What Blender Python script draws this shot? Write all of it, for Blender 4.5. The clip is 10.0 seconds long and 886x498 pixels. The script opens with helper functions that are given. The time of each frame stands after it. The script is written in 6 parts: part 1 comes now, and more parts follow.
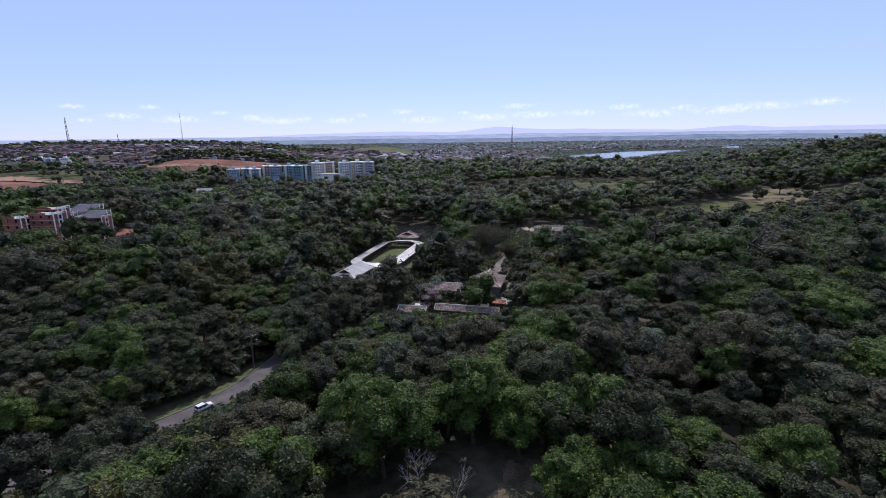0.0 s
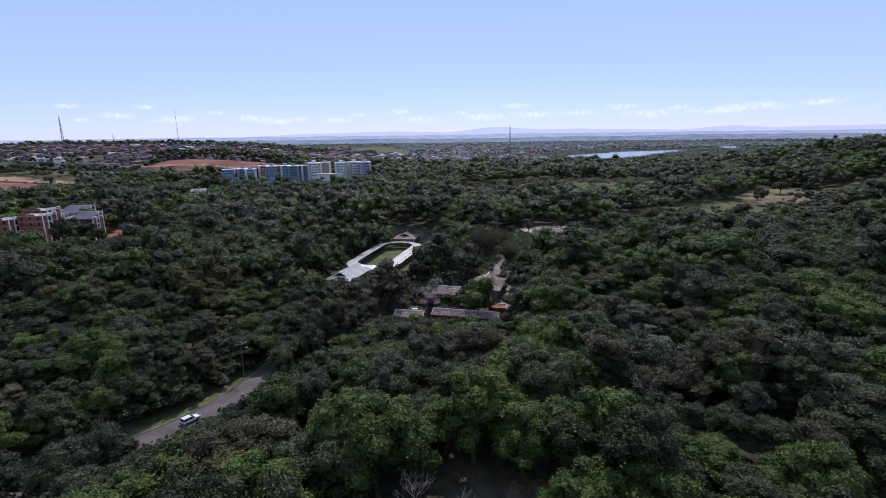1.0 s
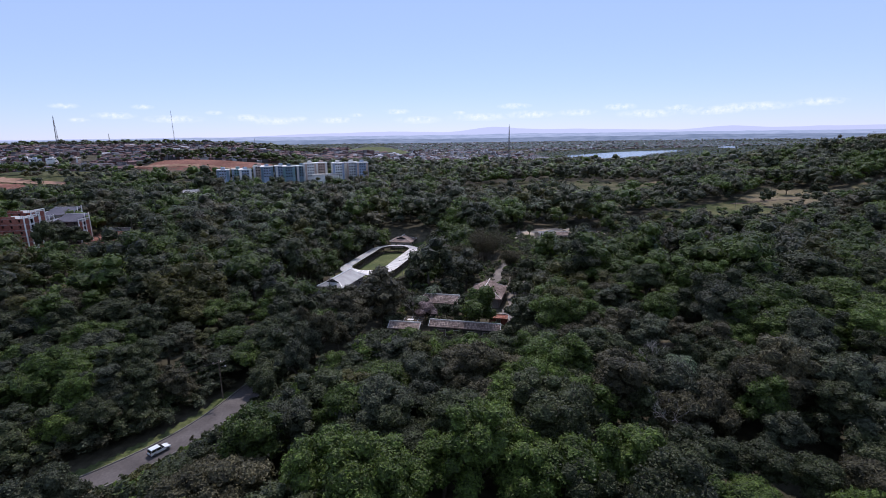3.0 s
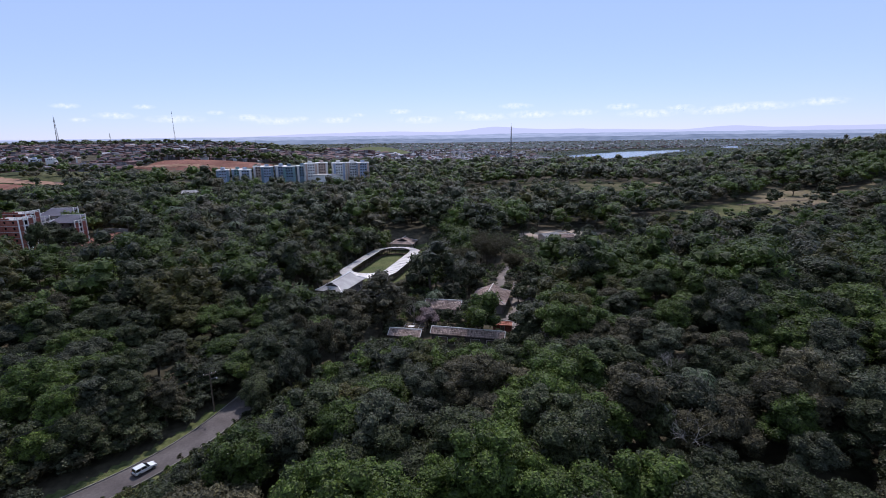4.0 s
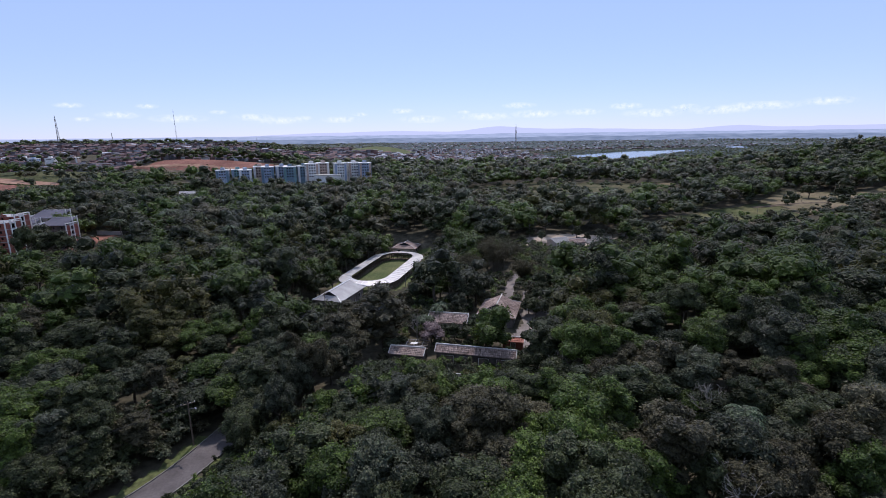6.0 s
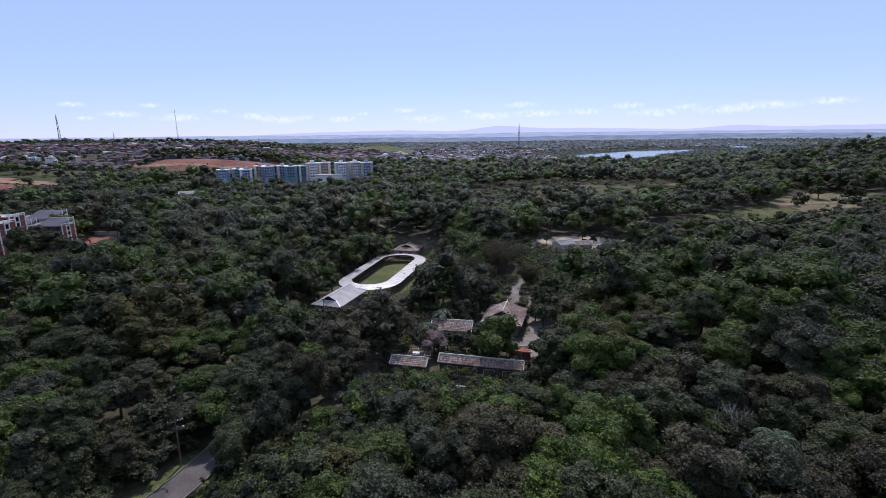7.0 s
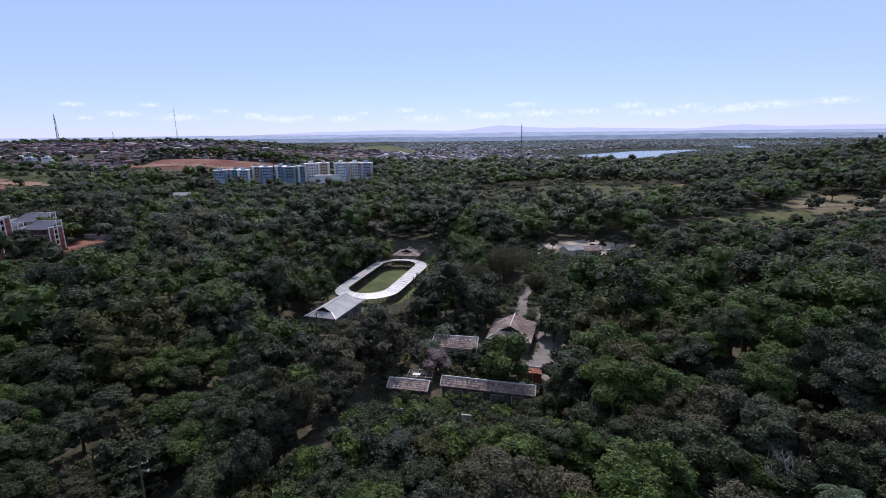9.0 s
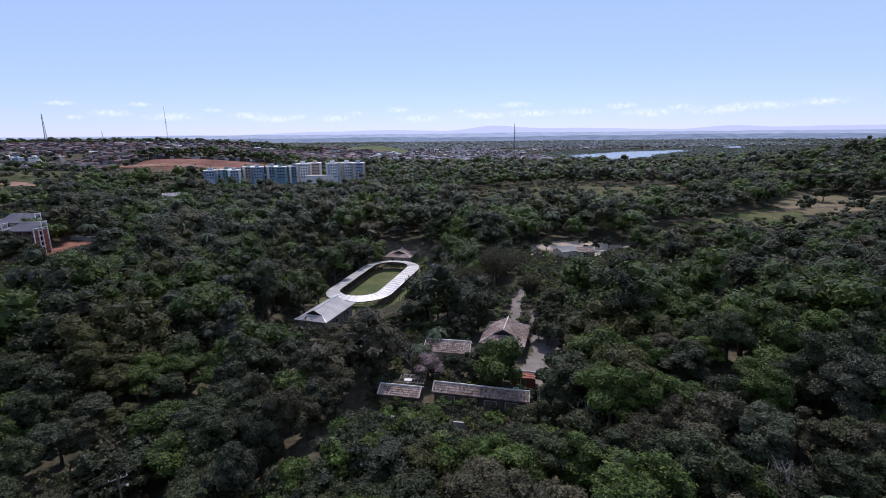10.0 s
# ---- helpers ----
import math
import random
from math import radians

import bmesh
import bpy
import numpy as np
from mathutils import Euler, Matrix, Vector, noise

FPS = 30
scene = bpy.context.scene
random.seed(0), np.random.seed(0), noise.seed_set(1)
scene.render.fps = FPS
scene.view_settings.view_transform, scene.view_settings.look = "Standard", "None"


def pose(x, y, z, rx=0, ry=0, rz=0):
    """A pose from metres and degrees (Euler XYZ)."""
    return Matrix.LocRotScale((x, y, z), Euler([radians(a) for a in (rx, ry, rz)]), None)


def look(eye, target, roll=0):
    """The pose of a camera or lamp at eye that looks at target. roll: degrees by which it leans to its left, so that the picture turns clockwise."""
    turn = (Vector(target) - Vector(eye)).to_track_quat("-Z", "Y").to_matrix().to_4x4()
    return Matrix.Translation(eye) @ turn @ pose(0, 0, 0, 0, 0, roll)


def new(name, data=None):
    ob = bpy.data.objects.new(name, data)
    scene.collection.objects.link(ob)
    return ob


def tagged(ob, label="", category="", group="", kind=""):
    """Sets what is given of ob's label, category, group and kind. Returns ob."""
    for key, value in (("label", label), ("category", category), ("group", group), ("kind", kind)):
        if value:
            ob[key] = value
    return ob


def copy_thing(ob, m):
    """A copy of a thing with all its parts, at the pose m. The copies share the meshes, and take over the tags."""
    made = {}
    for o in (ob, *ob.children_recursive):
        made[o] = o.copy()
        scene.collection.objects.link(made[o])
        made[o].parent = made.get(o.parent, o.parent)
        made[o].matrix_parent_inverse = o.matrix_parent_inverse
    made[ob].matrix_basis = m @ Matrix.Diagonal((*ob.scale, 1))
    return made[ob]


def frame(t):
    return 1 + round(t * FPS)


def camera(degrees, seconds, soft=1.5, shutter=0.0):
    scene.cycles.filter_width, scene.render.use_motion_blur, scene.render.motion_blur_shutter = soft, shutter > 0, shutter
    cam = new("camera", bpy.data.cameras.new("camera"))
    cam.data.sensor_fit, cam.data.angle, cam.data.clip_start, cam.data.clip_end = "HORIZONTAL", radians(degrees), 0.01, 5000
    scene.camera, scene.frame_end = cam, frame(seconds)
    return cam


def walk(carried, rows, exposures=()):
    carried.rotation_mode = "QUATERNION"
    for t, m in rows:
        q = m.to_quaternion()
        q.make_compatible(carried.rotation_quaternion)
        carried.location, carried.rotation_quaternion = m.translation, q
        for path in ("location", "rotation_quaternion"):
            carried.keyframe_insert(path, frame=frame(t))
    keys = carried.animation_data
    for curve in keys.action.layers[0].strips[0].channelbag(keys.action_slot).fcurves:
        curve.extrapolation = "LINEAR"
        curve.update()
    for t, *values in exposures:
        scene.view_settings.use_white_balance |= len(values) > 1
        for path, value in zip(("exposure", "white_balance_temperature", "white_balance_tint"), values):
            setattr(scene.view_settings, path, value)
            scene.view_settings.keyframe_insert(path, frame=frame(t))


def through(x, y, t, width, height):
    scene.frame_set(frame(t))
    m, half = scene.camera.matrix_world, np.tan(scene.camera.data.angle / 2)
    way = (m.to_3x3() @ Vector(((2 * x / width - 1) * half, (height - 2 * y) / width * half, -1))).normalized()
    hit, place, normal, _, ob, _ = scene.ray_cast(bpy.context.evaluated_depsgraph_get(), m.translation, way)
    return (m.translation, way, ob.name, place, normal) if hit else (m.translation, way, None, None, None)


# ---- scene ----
cam = camera(84.0, 10.0, 0.3)
PATH = [
    (0, (1.304, 1.086, 52.228), (1.272, 3.034, 51.777), -0.8),
    (0.5, (1.244, 3.27, 52.138), (1.217, 5.218, 51.687), -0.8),
    (1, (1.157, 5.462, 52.037), (1.135, 7.41, 51.586), -0.8),
    (1.5, (1.145, 7.751, 51.869), (1.128, 9.699, 51.417), -0.8),
    (2, (1.255, 10.011, 51.711), (1.24, 11.96, 51.26), -0.8),
    (2.5, (1.309, 12.313, 51.701), (1.295, 14.262, 51.25), -0.8),
    (4, (1.046, 19.483, 51.72), (1.025, 21.431, 51.269), -0.8),
    (4.5, (0.854, 22.026, 51.771), (0.833, 23.974, 51.319), -0.8),
    (5, (0.667, 24.579, 51.806), (0.643, 26.527, 51.354), -0.8),
    (5.5, (0.483, 27.25, 51.869), (0.455, 29.198, 51.417), -0.8),
    (7, (-0.257, 35.322, 51.992), (-0.296, 37.27, 51.537), -0.7),
    (7.5, (-0.493, 38.027, 52.047), (-0.534, 39.974, 51.592), -0.7),
    (8, (-0.724, 40.625, 52.042), (-0.765, 42.572, 51.586), -0.7),
    (8.5, (-0.8, 43.22, 52.082), (-0.843, 45.167, 51.626), -0.7),
    (9, (-0.838, 45.532, 52.134), (-0.881, 47.479, 51.678), -0.7),
    (9.5, (-0.853, 46.969, 52.159), (-0.888, 48.916, 51.703), -0.6),
    (10, (-0.636, 47.702, 52.21), (-0.651, 49.649, 51.754), -0.6),
]
walk(cam, [(t, look(eye, target, roll)) for t, eye, target, roll in PATH], [(0.0, 0.26, 6050, 17), (10.0, 0.26, 6050, 17)])

# ---- light and sky ----
SUN_EL, SUN_AZ = 52.0, 4.0          # degrees; azimuth from +y towards +x
world = bpy.data.worlds.new("world")
scene.world = world
world.use_nodes = True
wn = world.node_tree.nodes
sky = wn.new("ShaderNodeTexSky")
sky.sky_type, sky.sun_disc = "NISHITA", False
sky.sun_elevation, sky.sun_rotation = radians(SUN_EL), radians(SUN_AZ)
sky.altitude, sky.air_density, sky.dust_density, sky.ozone_density = 60, 0.9, 0.0, 4.5
wn["Background"].inputs[1].default_value = 0.084
tint = wn.new("ShaderNodeVectorMath")
tint.operation = "MULTIPLY"
tint.inputs[1].default_value = (0.86, 0.78, 1.0)
humid = wn.new("ShaderNodeMix")                        # humid air: an even veil over the clear sky
humid.data_type, humid.inputs[0].default_value = "RGBA", 0.40
humid.inputs[7].default_value = (7.6, 9.8, 12.6, 1)
world.node_tree.links.new(sky.outputs[0], tint.inputs[0])
world.node_tree.links.new(tint.outputs[0], humid.inputs[6])
world.node_tree.links.new(humid.outputs[2], wn["Background"].inputs[0])

sun = new("sun", bpy.data.lights.new("sun", "SUN"))
sun.data.energy, sun.data.angle, sun.data.color = 2.9, radians(0.5), (1.0, 0.95, 0.88)
SUN_WAY = Vector((math.sin(radians(SUN_AZ)) * math.cos(radians(SUN_EL)), math.cos(radians(SUN_AZ)) * math.cos(radians(SUN_EL)), math.sin(radians(SUN_EL))))
sun.matrix_world = look((0, 0, 300), Vector((0, 0, 300)) - SUN_WAY)

# ---- materials ----


def mat(name, c1, c2, scale, rough=0.8, spec=0.3, bump=0.0, metal=0.0, fine=0.25, island=0.0, objects=0.0):
    """Two colours mixed by large noise, fine grain on top, optional tint by piece and relief."""
    m = bpy.data.materials.new(name)
    m.use_nodes = True
    n, l = m.node_tree.nodes, m.node_tree.links
    p = n["Principled BSDF"]
    p.inputs["Roughness"].default_value, p.inputs["Metallic"].default_value = rough, metal
    p.inputs["Specular IOR Level"].default_value = spec
    g = n.new("ShaderNodeNewGeometry")
    big = n.new("ShaderNodeTexNoise")
    big.inputs["Scale"].default_value, big.inputs["Detail"].default_value = scale, 5
    l.new(g.outputs["Position"], big.inputs["Vector"])
    ramp = n.new("ShaderNodeValToRGB")
    ramp.color_ramp.elements[0].position, ramp.color_ramp.elements[1].position = 0.36, 0.66
    ramp.color_ramp.elements[0].color, ramp.color_ramp.elements[1].color = (*c1, 1), (*c2, 1)
    l.new(big.outputs["Fac"], ramp.inputs["Fac"])
    small = n.new("ShaderNodeTexNoise")
    small.inputs["Scale"].default_value, small.inputs["Detail"].default_value = scale * 11, 4
    l.new(g.outputs["Position"], small.inputs["Vector"])
    span = n.new("ShaderNodeMapRange")
    span.inputs["From Min"].default_value, span.inputs["From Max"].default_value = 0.3, 0.7
    span.inputs["To Min"].default_value, span.inputs["To Max"].default_value = 1 - fine, 1 + fine
    l.new(small.outputs["Fac"], span.inputs["Value"])
    factor = span.outputs[0]
    for source, amount in (("island", island), ("object", objects)):
        if amount:
            r = g.outputs["Random Per Island"] if source == "island" else n.new("ShaderNodeObjectInfo").outputs["Random"]
            a = n.new("ShaderNodeMapRange")
            a.inputs["To Min"].default_value, a.inputs["To Max"].default_value = 1 - amount, 1 + amount
            l.new(r, a.inputs["Value"])
            k = n.new("ShaderNodeMath")
            k.operation = "MULTIPLY"
            l.new(factor, k.inputs[0]), l.new(a.outputs[0], k.inputs[1])
            factor = k.outputs[0]
    mix = n.new("ShaderNodeVectorMath")
    mix.operation = "SCALE"
    l.new(ramp.outputs["Color"], mix.inputs[0]), l.new(factor, mix.inputs["Scale"])
    l.new(mix.outputs[0], p.inputs["Base Color"])
    if bump:
        b = n.new("ShaderNodeBump")
        b.inputs["Strength"].default_value, b.inputs["Distance"].default_value = bump, 0.6 / scale / 11
        l.new(small.outputs["Fac"], b.inputs["Height"]), l.new(b.outputs[0], p.inputs["Normal"])
    return m


def leaf_mat(name, c1, c2, shine=0.24, rough=0.46, through=0.36):
    """Foliage: tint by leaf and by tree, painted leaf-scale light and shade, fine relief, a waxy gloss and light that
    passes through.
    """
    m = mat(name, c1, c2, 0.09, rough, shine, 0, 0, 0.2, 0.52, 0.28)
    n, l = m.node_tree.nodes, m.node_tree.links
    p = n["Principled BSDF"]
    old = p.inputs["Base Color"].links[0].from_socket
    g = n.new("ShaderNodeNewGeometry")
    # cells lighter in the middle, darker in the gaps: leaf shading as colour
    grain = n.new("ShaderNodeTexVoronoi")
    grain.inputs["Scale"].default_value = 3.4
    l.new(g.outputs["Position"], grain.inputs["Vector"])
    span = n.new("ShaderNodeMapRange")
    span.inputs["From Max"].default_value = 0.75
    span.inputs["To Min"].default_value, span.inputs["To Max"].default_value = 1.4, 0.55
    l.new(grain.outputs["Distance"], span.inputs["Value"])
    k = n.new("ShaderNodeVectorMath")
    k.operation = "SCALE"
    l.new(old, k.inputs[0]), l.new(span.outputs[0], k.inputs["Scale"])
    l.new(k.outputs[0], p.inputs["Base Color"])
    b = n.new("ShaderNodeBump")
    b.inputs["Strength"].default_value, b.inputs["Distance"].default_value, b.invert = 0.8, 0.25, True
    l.new(grain.outputs["Distance"], b.inputs["Height"]), l.new(b.outputs[0], p.inputs["Normal"])
    t = n.new("ShaderNodeBsdfTranslucent")
    l.new(k.outputs[0], t.inputs["Color"])
    x = n.new("ShaderNodeMixShader")
    x.inputs[0].default_value = through
    l.new(p.outputs[0], x.inputs[1]), l.new(t.outputs[0], x.inputs[2])
    l.new(x.outputs[0], n["Material Output"].inputs["Surface"])
    return m


LEAF = {
    "dark": leaf_mat("leaf_dark", (0.043, 0.051, 0.021), (0.086, 0.098, 0.041)),
    "bright": leaf_mat("leaf_bright", (0.068, 0.102, 0.019), (0.128, 0.176, 0.036)),
    "olive": leaf_mat("leaf_olive", (0.076, 0.068, 0.036), (0.131, 0.115, 0.062)),
    "grey": leaf_mat("leaf_grey", (0.058, 0.063, 0.036), (0.102, 0.112, 0.062), 0.27),
    "yellow": leaf_mat("leaf_yellow", (0.080, 0.082, 0.023), (0.143, 0.130, 0.040)),
}
LEAF_PINK = leaf_mat("blossom_pale_pink", (0.26, 0.19, 0.19), (0.34, 0.25, 0.24))
LEAF_PALM = leaf_mat("leaf_palm", (0.085, 0.115, 0.055), (0.125, 0.150, 0.075), 0.4, 0.4)
BARK = mat("bark", (0.07, 0.055, 0.042), (0.12, 0.10, 0.08), 1.2, 0.9, 0.1, 0.4)
PALEBARK = mat("pale_bark", (0.20, 0.175, 0.15), (0.32, 0.29, 0.26), 1.2, 0.9, 0.1, 0.3)
FLOOR = mat("forest_floor", (0.050, 0.046, 0.030), (0.105, 0.086, 0.058), 0.05, 0.95, 0.1, 0.3, 0, 0.4)
GRASS = mat("grass", (0.074, 0.092, 0.032), (0.125, 0.125, 0.052), 0.12, 0.95, 0.15, 0.4, 0, 0.35)
DRY = mat("dry_grass", (0.115, 0.100, 0.050), (0.215, 0.165, 0.105), 0.05, 0.95, 0.1, 0.3, 0, 0.3)
MEADOWGRASS = mat("meadow_grass", (0.062, 0.074, 0.027), (0.130, 0.116, 0.052), 0.05, 0.95, 0.1, 0.3, 0, 0.35)
LITTER = mat("dry_litter", (0.075, 0.056, 0.038), (0.160, 0.122, 0.086), 0.35, 0.95, 0.1, 0.4, 0, 0.4)
KERB = mat("stained_kerb", (0.16, 0.145, 0.13), (0.26, 0.235, 0.21), 0.4, 0.9, 0.2, 0.2, 0, 0.25)
ASPHALT = mat("asphalt", (0.086, 0.072, 0.070), (0.128, 0.109, 0.105), 0.25, 0.85, 0.2, 0.2, 0, 0.14)
CONCRETE = mat("concrete", (0.30, 0.28, 0.27), (0.42, 0.39, 0.37), 0.25, 0.85, 0.25, 0.2, 0, 0.14)
COURTFLOOR = mat("worn_cement_floor", (0.165, 0.136, 0.122), (0.255, 0.215, 0.19), 0.25, 0.9, 0.2, 0.2, 0, 0.2)
# bluish grey-green: distance haze painted into the far ground
PLAINS = mat("hazed_far_plain", (0.046, 0.060, 0.058), (0.085, 0.100, 0.098), 0.006, 0.95, 0.1, 0, 0, 0.35)
# mangrove green with some blue haze mixed into the colour
MANGROVE = mat("hazed_mangrove_flats", (0.030, 0.044, 0.040), (0.058, 0.075, 0.066), 0.012, 0.95, 0.1, 0.4, 0, 0.4)
SAND = mat("sandy_soil", (0.32, 0.25, 0.19), (0.50, 0.41, 0.33), 0.10, 0.95, 0.1, 0.3, 0, 0.2)
REDSOIL = mat("red_soil", (0.15, 0.066, 0.050), (0.26, 0.122, 0.092), 0.03, 0.95, 0.1, 0.3, 0, 0.3)
ORANGE = mat("orange_soil", (0.24, 0.135, 0.090), (0.34, 0.21, 0.150), 0.03, 0.95, 0.1, 0.3, 0, 0.25)
SHEET = mat("pale_metal_sheet", (0.44, 0.40, 0.38), (0.55, 0.51, 0.49), 0.30, 0.42, 0.5, 0.05, 0.25, 0.06, 0.0, 0.07)
DULLSHEET = mat("dull_metal_sheet", (0.30, 0.275, 0.27), (0.40, 0.375, 0.365), 0.30, 0.62, 0.35, 0.05, 0.0, 0.08)
SCRUB = mat("rough_scrub", (0.048, 0.056, 0.022), (0.095, 0.090, 0.040), 0.02, 0.95, 0.1, 0.4, 0, 0.4)
SCRUBLAND = mat("olive_scrubland", (0.052, 0.056, 0.024), (0.118, 0.100, 0.052), 0.06, 0.95, 0.1, 0.4, 0, 0.45)
# on the sheds this dark tone paints in the shade below the eaves
DARKWALL = mat("dark_plaster", (0.060, 0.050, 0.045), (0.12, 0.10, 0.09), 0.4, 0.9, 0.2, 0.1, 0, 0.2)
# plaster darkened to grey, wall shade of pavilion and bungalow as colour
GREYWALL = mat("shaded_grey_wall", (0.130, 0.115, 0.110), (0.215, 0.190, 0.180), 0.4, 0.9, 0.15, 0.1, 0, 0.18)
SLATE = mat("bluish_grey_roof", (0.085, 0.08, 0.10), (0.135, 0.125, 0.152), 0.1, 0.8, 0.15, 0, 0, 0.14)
SEAM = mat("metal_seam", (0.66, 0.66, 0.66), (0.78, 0.78, 0.78), 0.5, 0.4, 0.5, 0, 0.2, 0.05)
TILE = mat("weathered_clay_tile", (0.215, 0.152, 0.128), (0.365, 0.272, 0.232), 0.35, 0.95, 0.1, 0, 0, 0.24, 0.38)
TILERED = mat("new_clay_tile", (0.42, 0.15, 0.10), (0.52, 0.24, 0.18), 0.5, 0.8, 0.25, 0, 0, 0.15, 0.2)
RIDGE = mat("mortar_ridge", (0.52, 0.47, 0.44), (0.64, 0.60, 0.56), 0.8, 0.85, 0.2, 0, 0, 0.12)
PLASTER = mat("stained_plaster", (0.38, 0.31, 0.26), (0.52, 0.45, 0.39), 0.35, 0.9, 0.2, 0.1, 0, 0.14)
WHITE = mat("white_paint", (0.68, 0.64, 0.60), (0.78, 0.75, 0.71), 0.4, 0.7, 0.3, 0, 0, 0.06)
DARK = mat("dark_void", (0.016, 0.015, 0.016), (0.028, 0.026, 0.026), 0.5, 0.8, 0.2)
TIMBER = mat("old_timber", (0.10, 0.075, 0.055), (0.18, 0.14, 0.11), 1.0, 0.85, 0.2, 0.2)
BRICK = mat("red_hollow_brick", (0.22, 0.075, 0.055), (0.33, 0.125, 0.09), 0.12, 0.9, 0.15, 0.1, 0, 0.2)
STEEL = mat("galvanised_steel", (0.13, 0.12, 0.13), (0.20, 0.19, 0.20), 0.2, 0.55, 0.4, 0, 0.4, 0.1)
TYRE = mat("tyre_rubber", (0.018, 0.018, 0.018), (0.03, 0.03, 0.03), 3.0, 0.8, 0.3)
CARPAINT = mat("white_car_paint", (0.74, 0.74, 0.75), (0.80, 0.80, 0.80), 0.8, 0.22, 0.6, 0, 0, 0.02)
CARDARK = mat("dark_car_paint", (0.05, 0.05, 0.06), (0.08, 0.08, 0.09), 0.8, 0.22, 0.6, 0, 0, 0.02)
GLASS = mat("tinted_glass", (0.012, 0.014, 0.018), (0.02, 0.022, 0.026), 1.0, 0.08, 0.7)
WATER = mat("still_water", (0.10, 0.13, 0.17), (0.13, 0.16, 0.20), 0.004, 0.18, 0.5, 0, 0, 0.05)
BLUEWALL = mat("pale_blue_wall", (0.28, 0.325, 0.41), (0.37, 0.415, 0.50), 0.05, 0.85, 0.2)
TEALWALL = mat("teal_wall", (0.14, 0.20, 0.25), (0.19, 0.26, 0.31), 0.05, 0.85, 0.2)
GREENWALL = mat("sage_wall", (0.16, 0.27, 0.27), (0.22, 0.33, 0.33), 0.05, 0.85, 0.2)
PEACHWALL = mat("peach_wall", (0.46, 0.33, 0.26), (0.54, 0.40, 0.33), 0.05, 0.85, 0.2)
# house colours muted towards blue-grey, haze over the town painted in
HOUSEWALL = [mat("hazed_house_wall_" + k, a, b, 0.02, 0.9, 0.2, 0, 0, 0.1, 0.25) for k, a, b in (
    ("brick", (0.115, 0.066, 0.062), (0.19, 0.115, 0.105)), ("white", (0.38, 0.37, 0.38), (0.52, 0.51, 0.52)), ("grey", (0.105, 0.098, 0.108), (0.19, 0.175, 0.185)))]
HOUSEROOF = [mat("hazed_house_roof_" + k, a, b, 0.02, 0.9, 0.2, 0, 0, 0.1, 0.3) for k, a, b in (
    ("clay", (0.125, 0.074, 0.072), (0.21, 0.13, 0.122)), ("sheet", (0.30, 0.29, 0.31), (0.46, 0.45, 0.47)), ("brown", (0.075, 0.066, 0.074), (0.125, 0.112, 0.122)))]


def glow(name, colour, strength):
    m = bpy.data.materials.new(name)
    m.use_nodes = True
    p = m.node_tree.nodes["Principled BSDF"]
    p.inputs["Base Color"].default_value = (0, 0, 0, 1)
    p.inputs["Specular IOR Level"].default_value = 0
    p.inputs["Emission Color"].default_value, p.inputs["Emission Strength"].default_value = (*colour, 1), strength
    return m


# clouds emit their white, in place of sunlight falling on them
CLOUD = glow("cloud_backdrop", (0.88, 0.93, 1.0), 0.92)
cn, cl = CLOUD.node_tree.nodes, CLOUD.node_tree.links
spot = cn.new("ShaderNodeVectorMath")
spot.operation = "MULTIPLY_ADD"
spot.inputs[1].default_value, spot.inputs[2].default_value = (2, 0, 2), (-1, 0, -1)
cl.new(cn.new("ShaderNodeTexCoord").outputs["Generated"], spot.inputs[0])
reach = cn.new("ShaderNodeVectorMath")
reach.operation = "LENGTH"
cl.new(spot.outputs[0], reach.inputs[0])
soft = cn.new("ShaderNodeTexNoise")
soft.inputs["Scale"].default_value, soft.inputs["Detail"].default_value, soft.inputs["Roughness"].default_value = 0.026, 6, 0.6
cl.new(cn.new("ShaderNodeNewGeometry").outputs["Position"], soft.inputs["Vector"])
rim, puff, veil = cn.new("ShaderNodeMapRange"), cn.new("ShaderNodeMapRange"), cn.new("ShaderNodeMath")
rim.inputs["From Min"].default_value, rim.inputs["From Max"].default_value, rim.inputs["To Max"].default_value = 1.0, 0.25, 0.85
puff.inputs["From Min"].default_value, puff.inputs["From Max"].default_value = 0.36, 0.66
veil.operation = "MULTIPLY"
cl.new(reach.outputs["Value"], rim.inputs["Value"]), cl.new(soft.outputs["Fac"], puff.inputs["Value"])
cl.new(rim.outputs[0], veil.inputs[0]), cl.new(puff.outputs[0], veil.inputs[1])
clear, thin = cn.new("ShaderNodeBsdfTransparent"), cn.new("ShaderNodeMixShader")
cl.new(veil.outputs[0], thin.inputs[0])
cl.new(clear.outputs[0], thin.inputs[1]), cl.new(cn["Principled BSDF"].outputs[0], thin.inputs[2])
cl.new(thin.outputs[0], cn["Material Output"].inputs["Surface"])


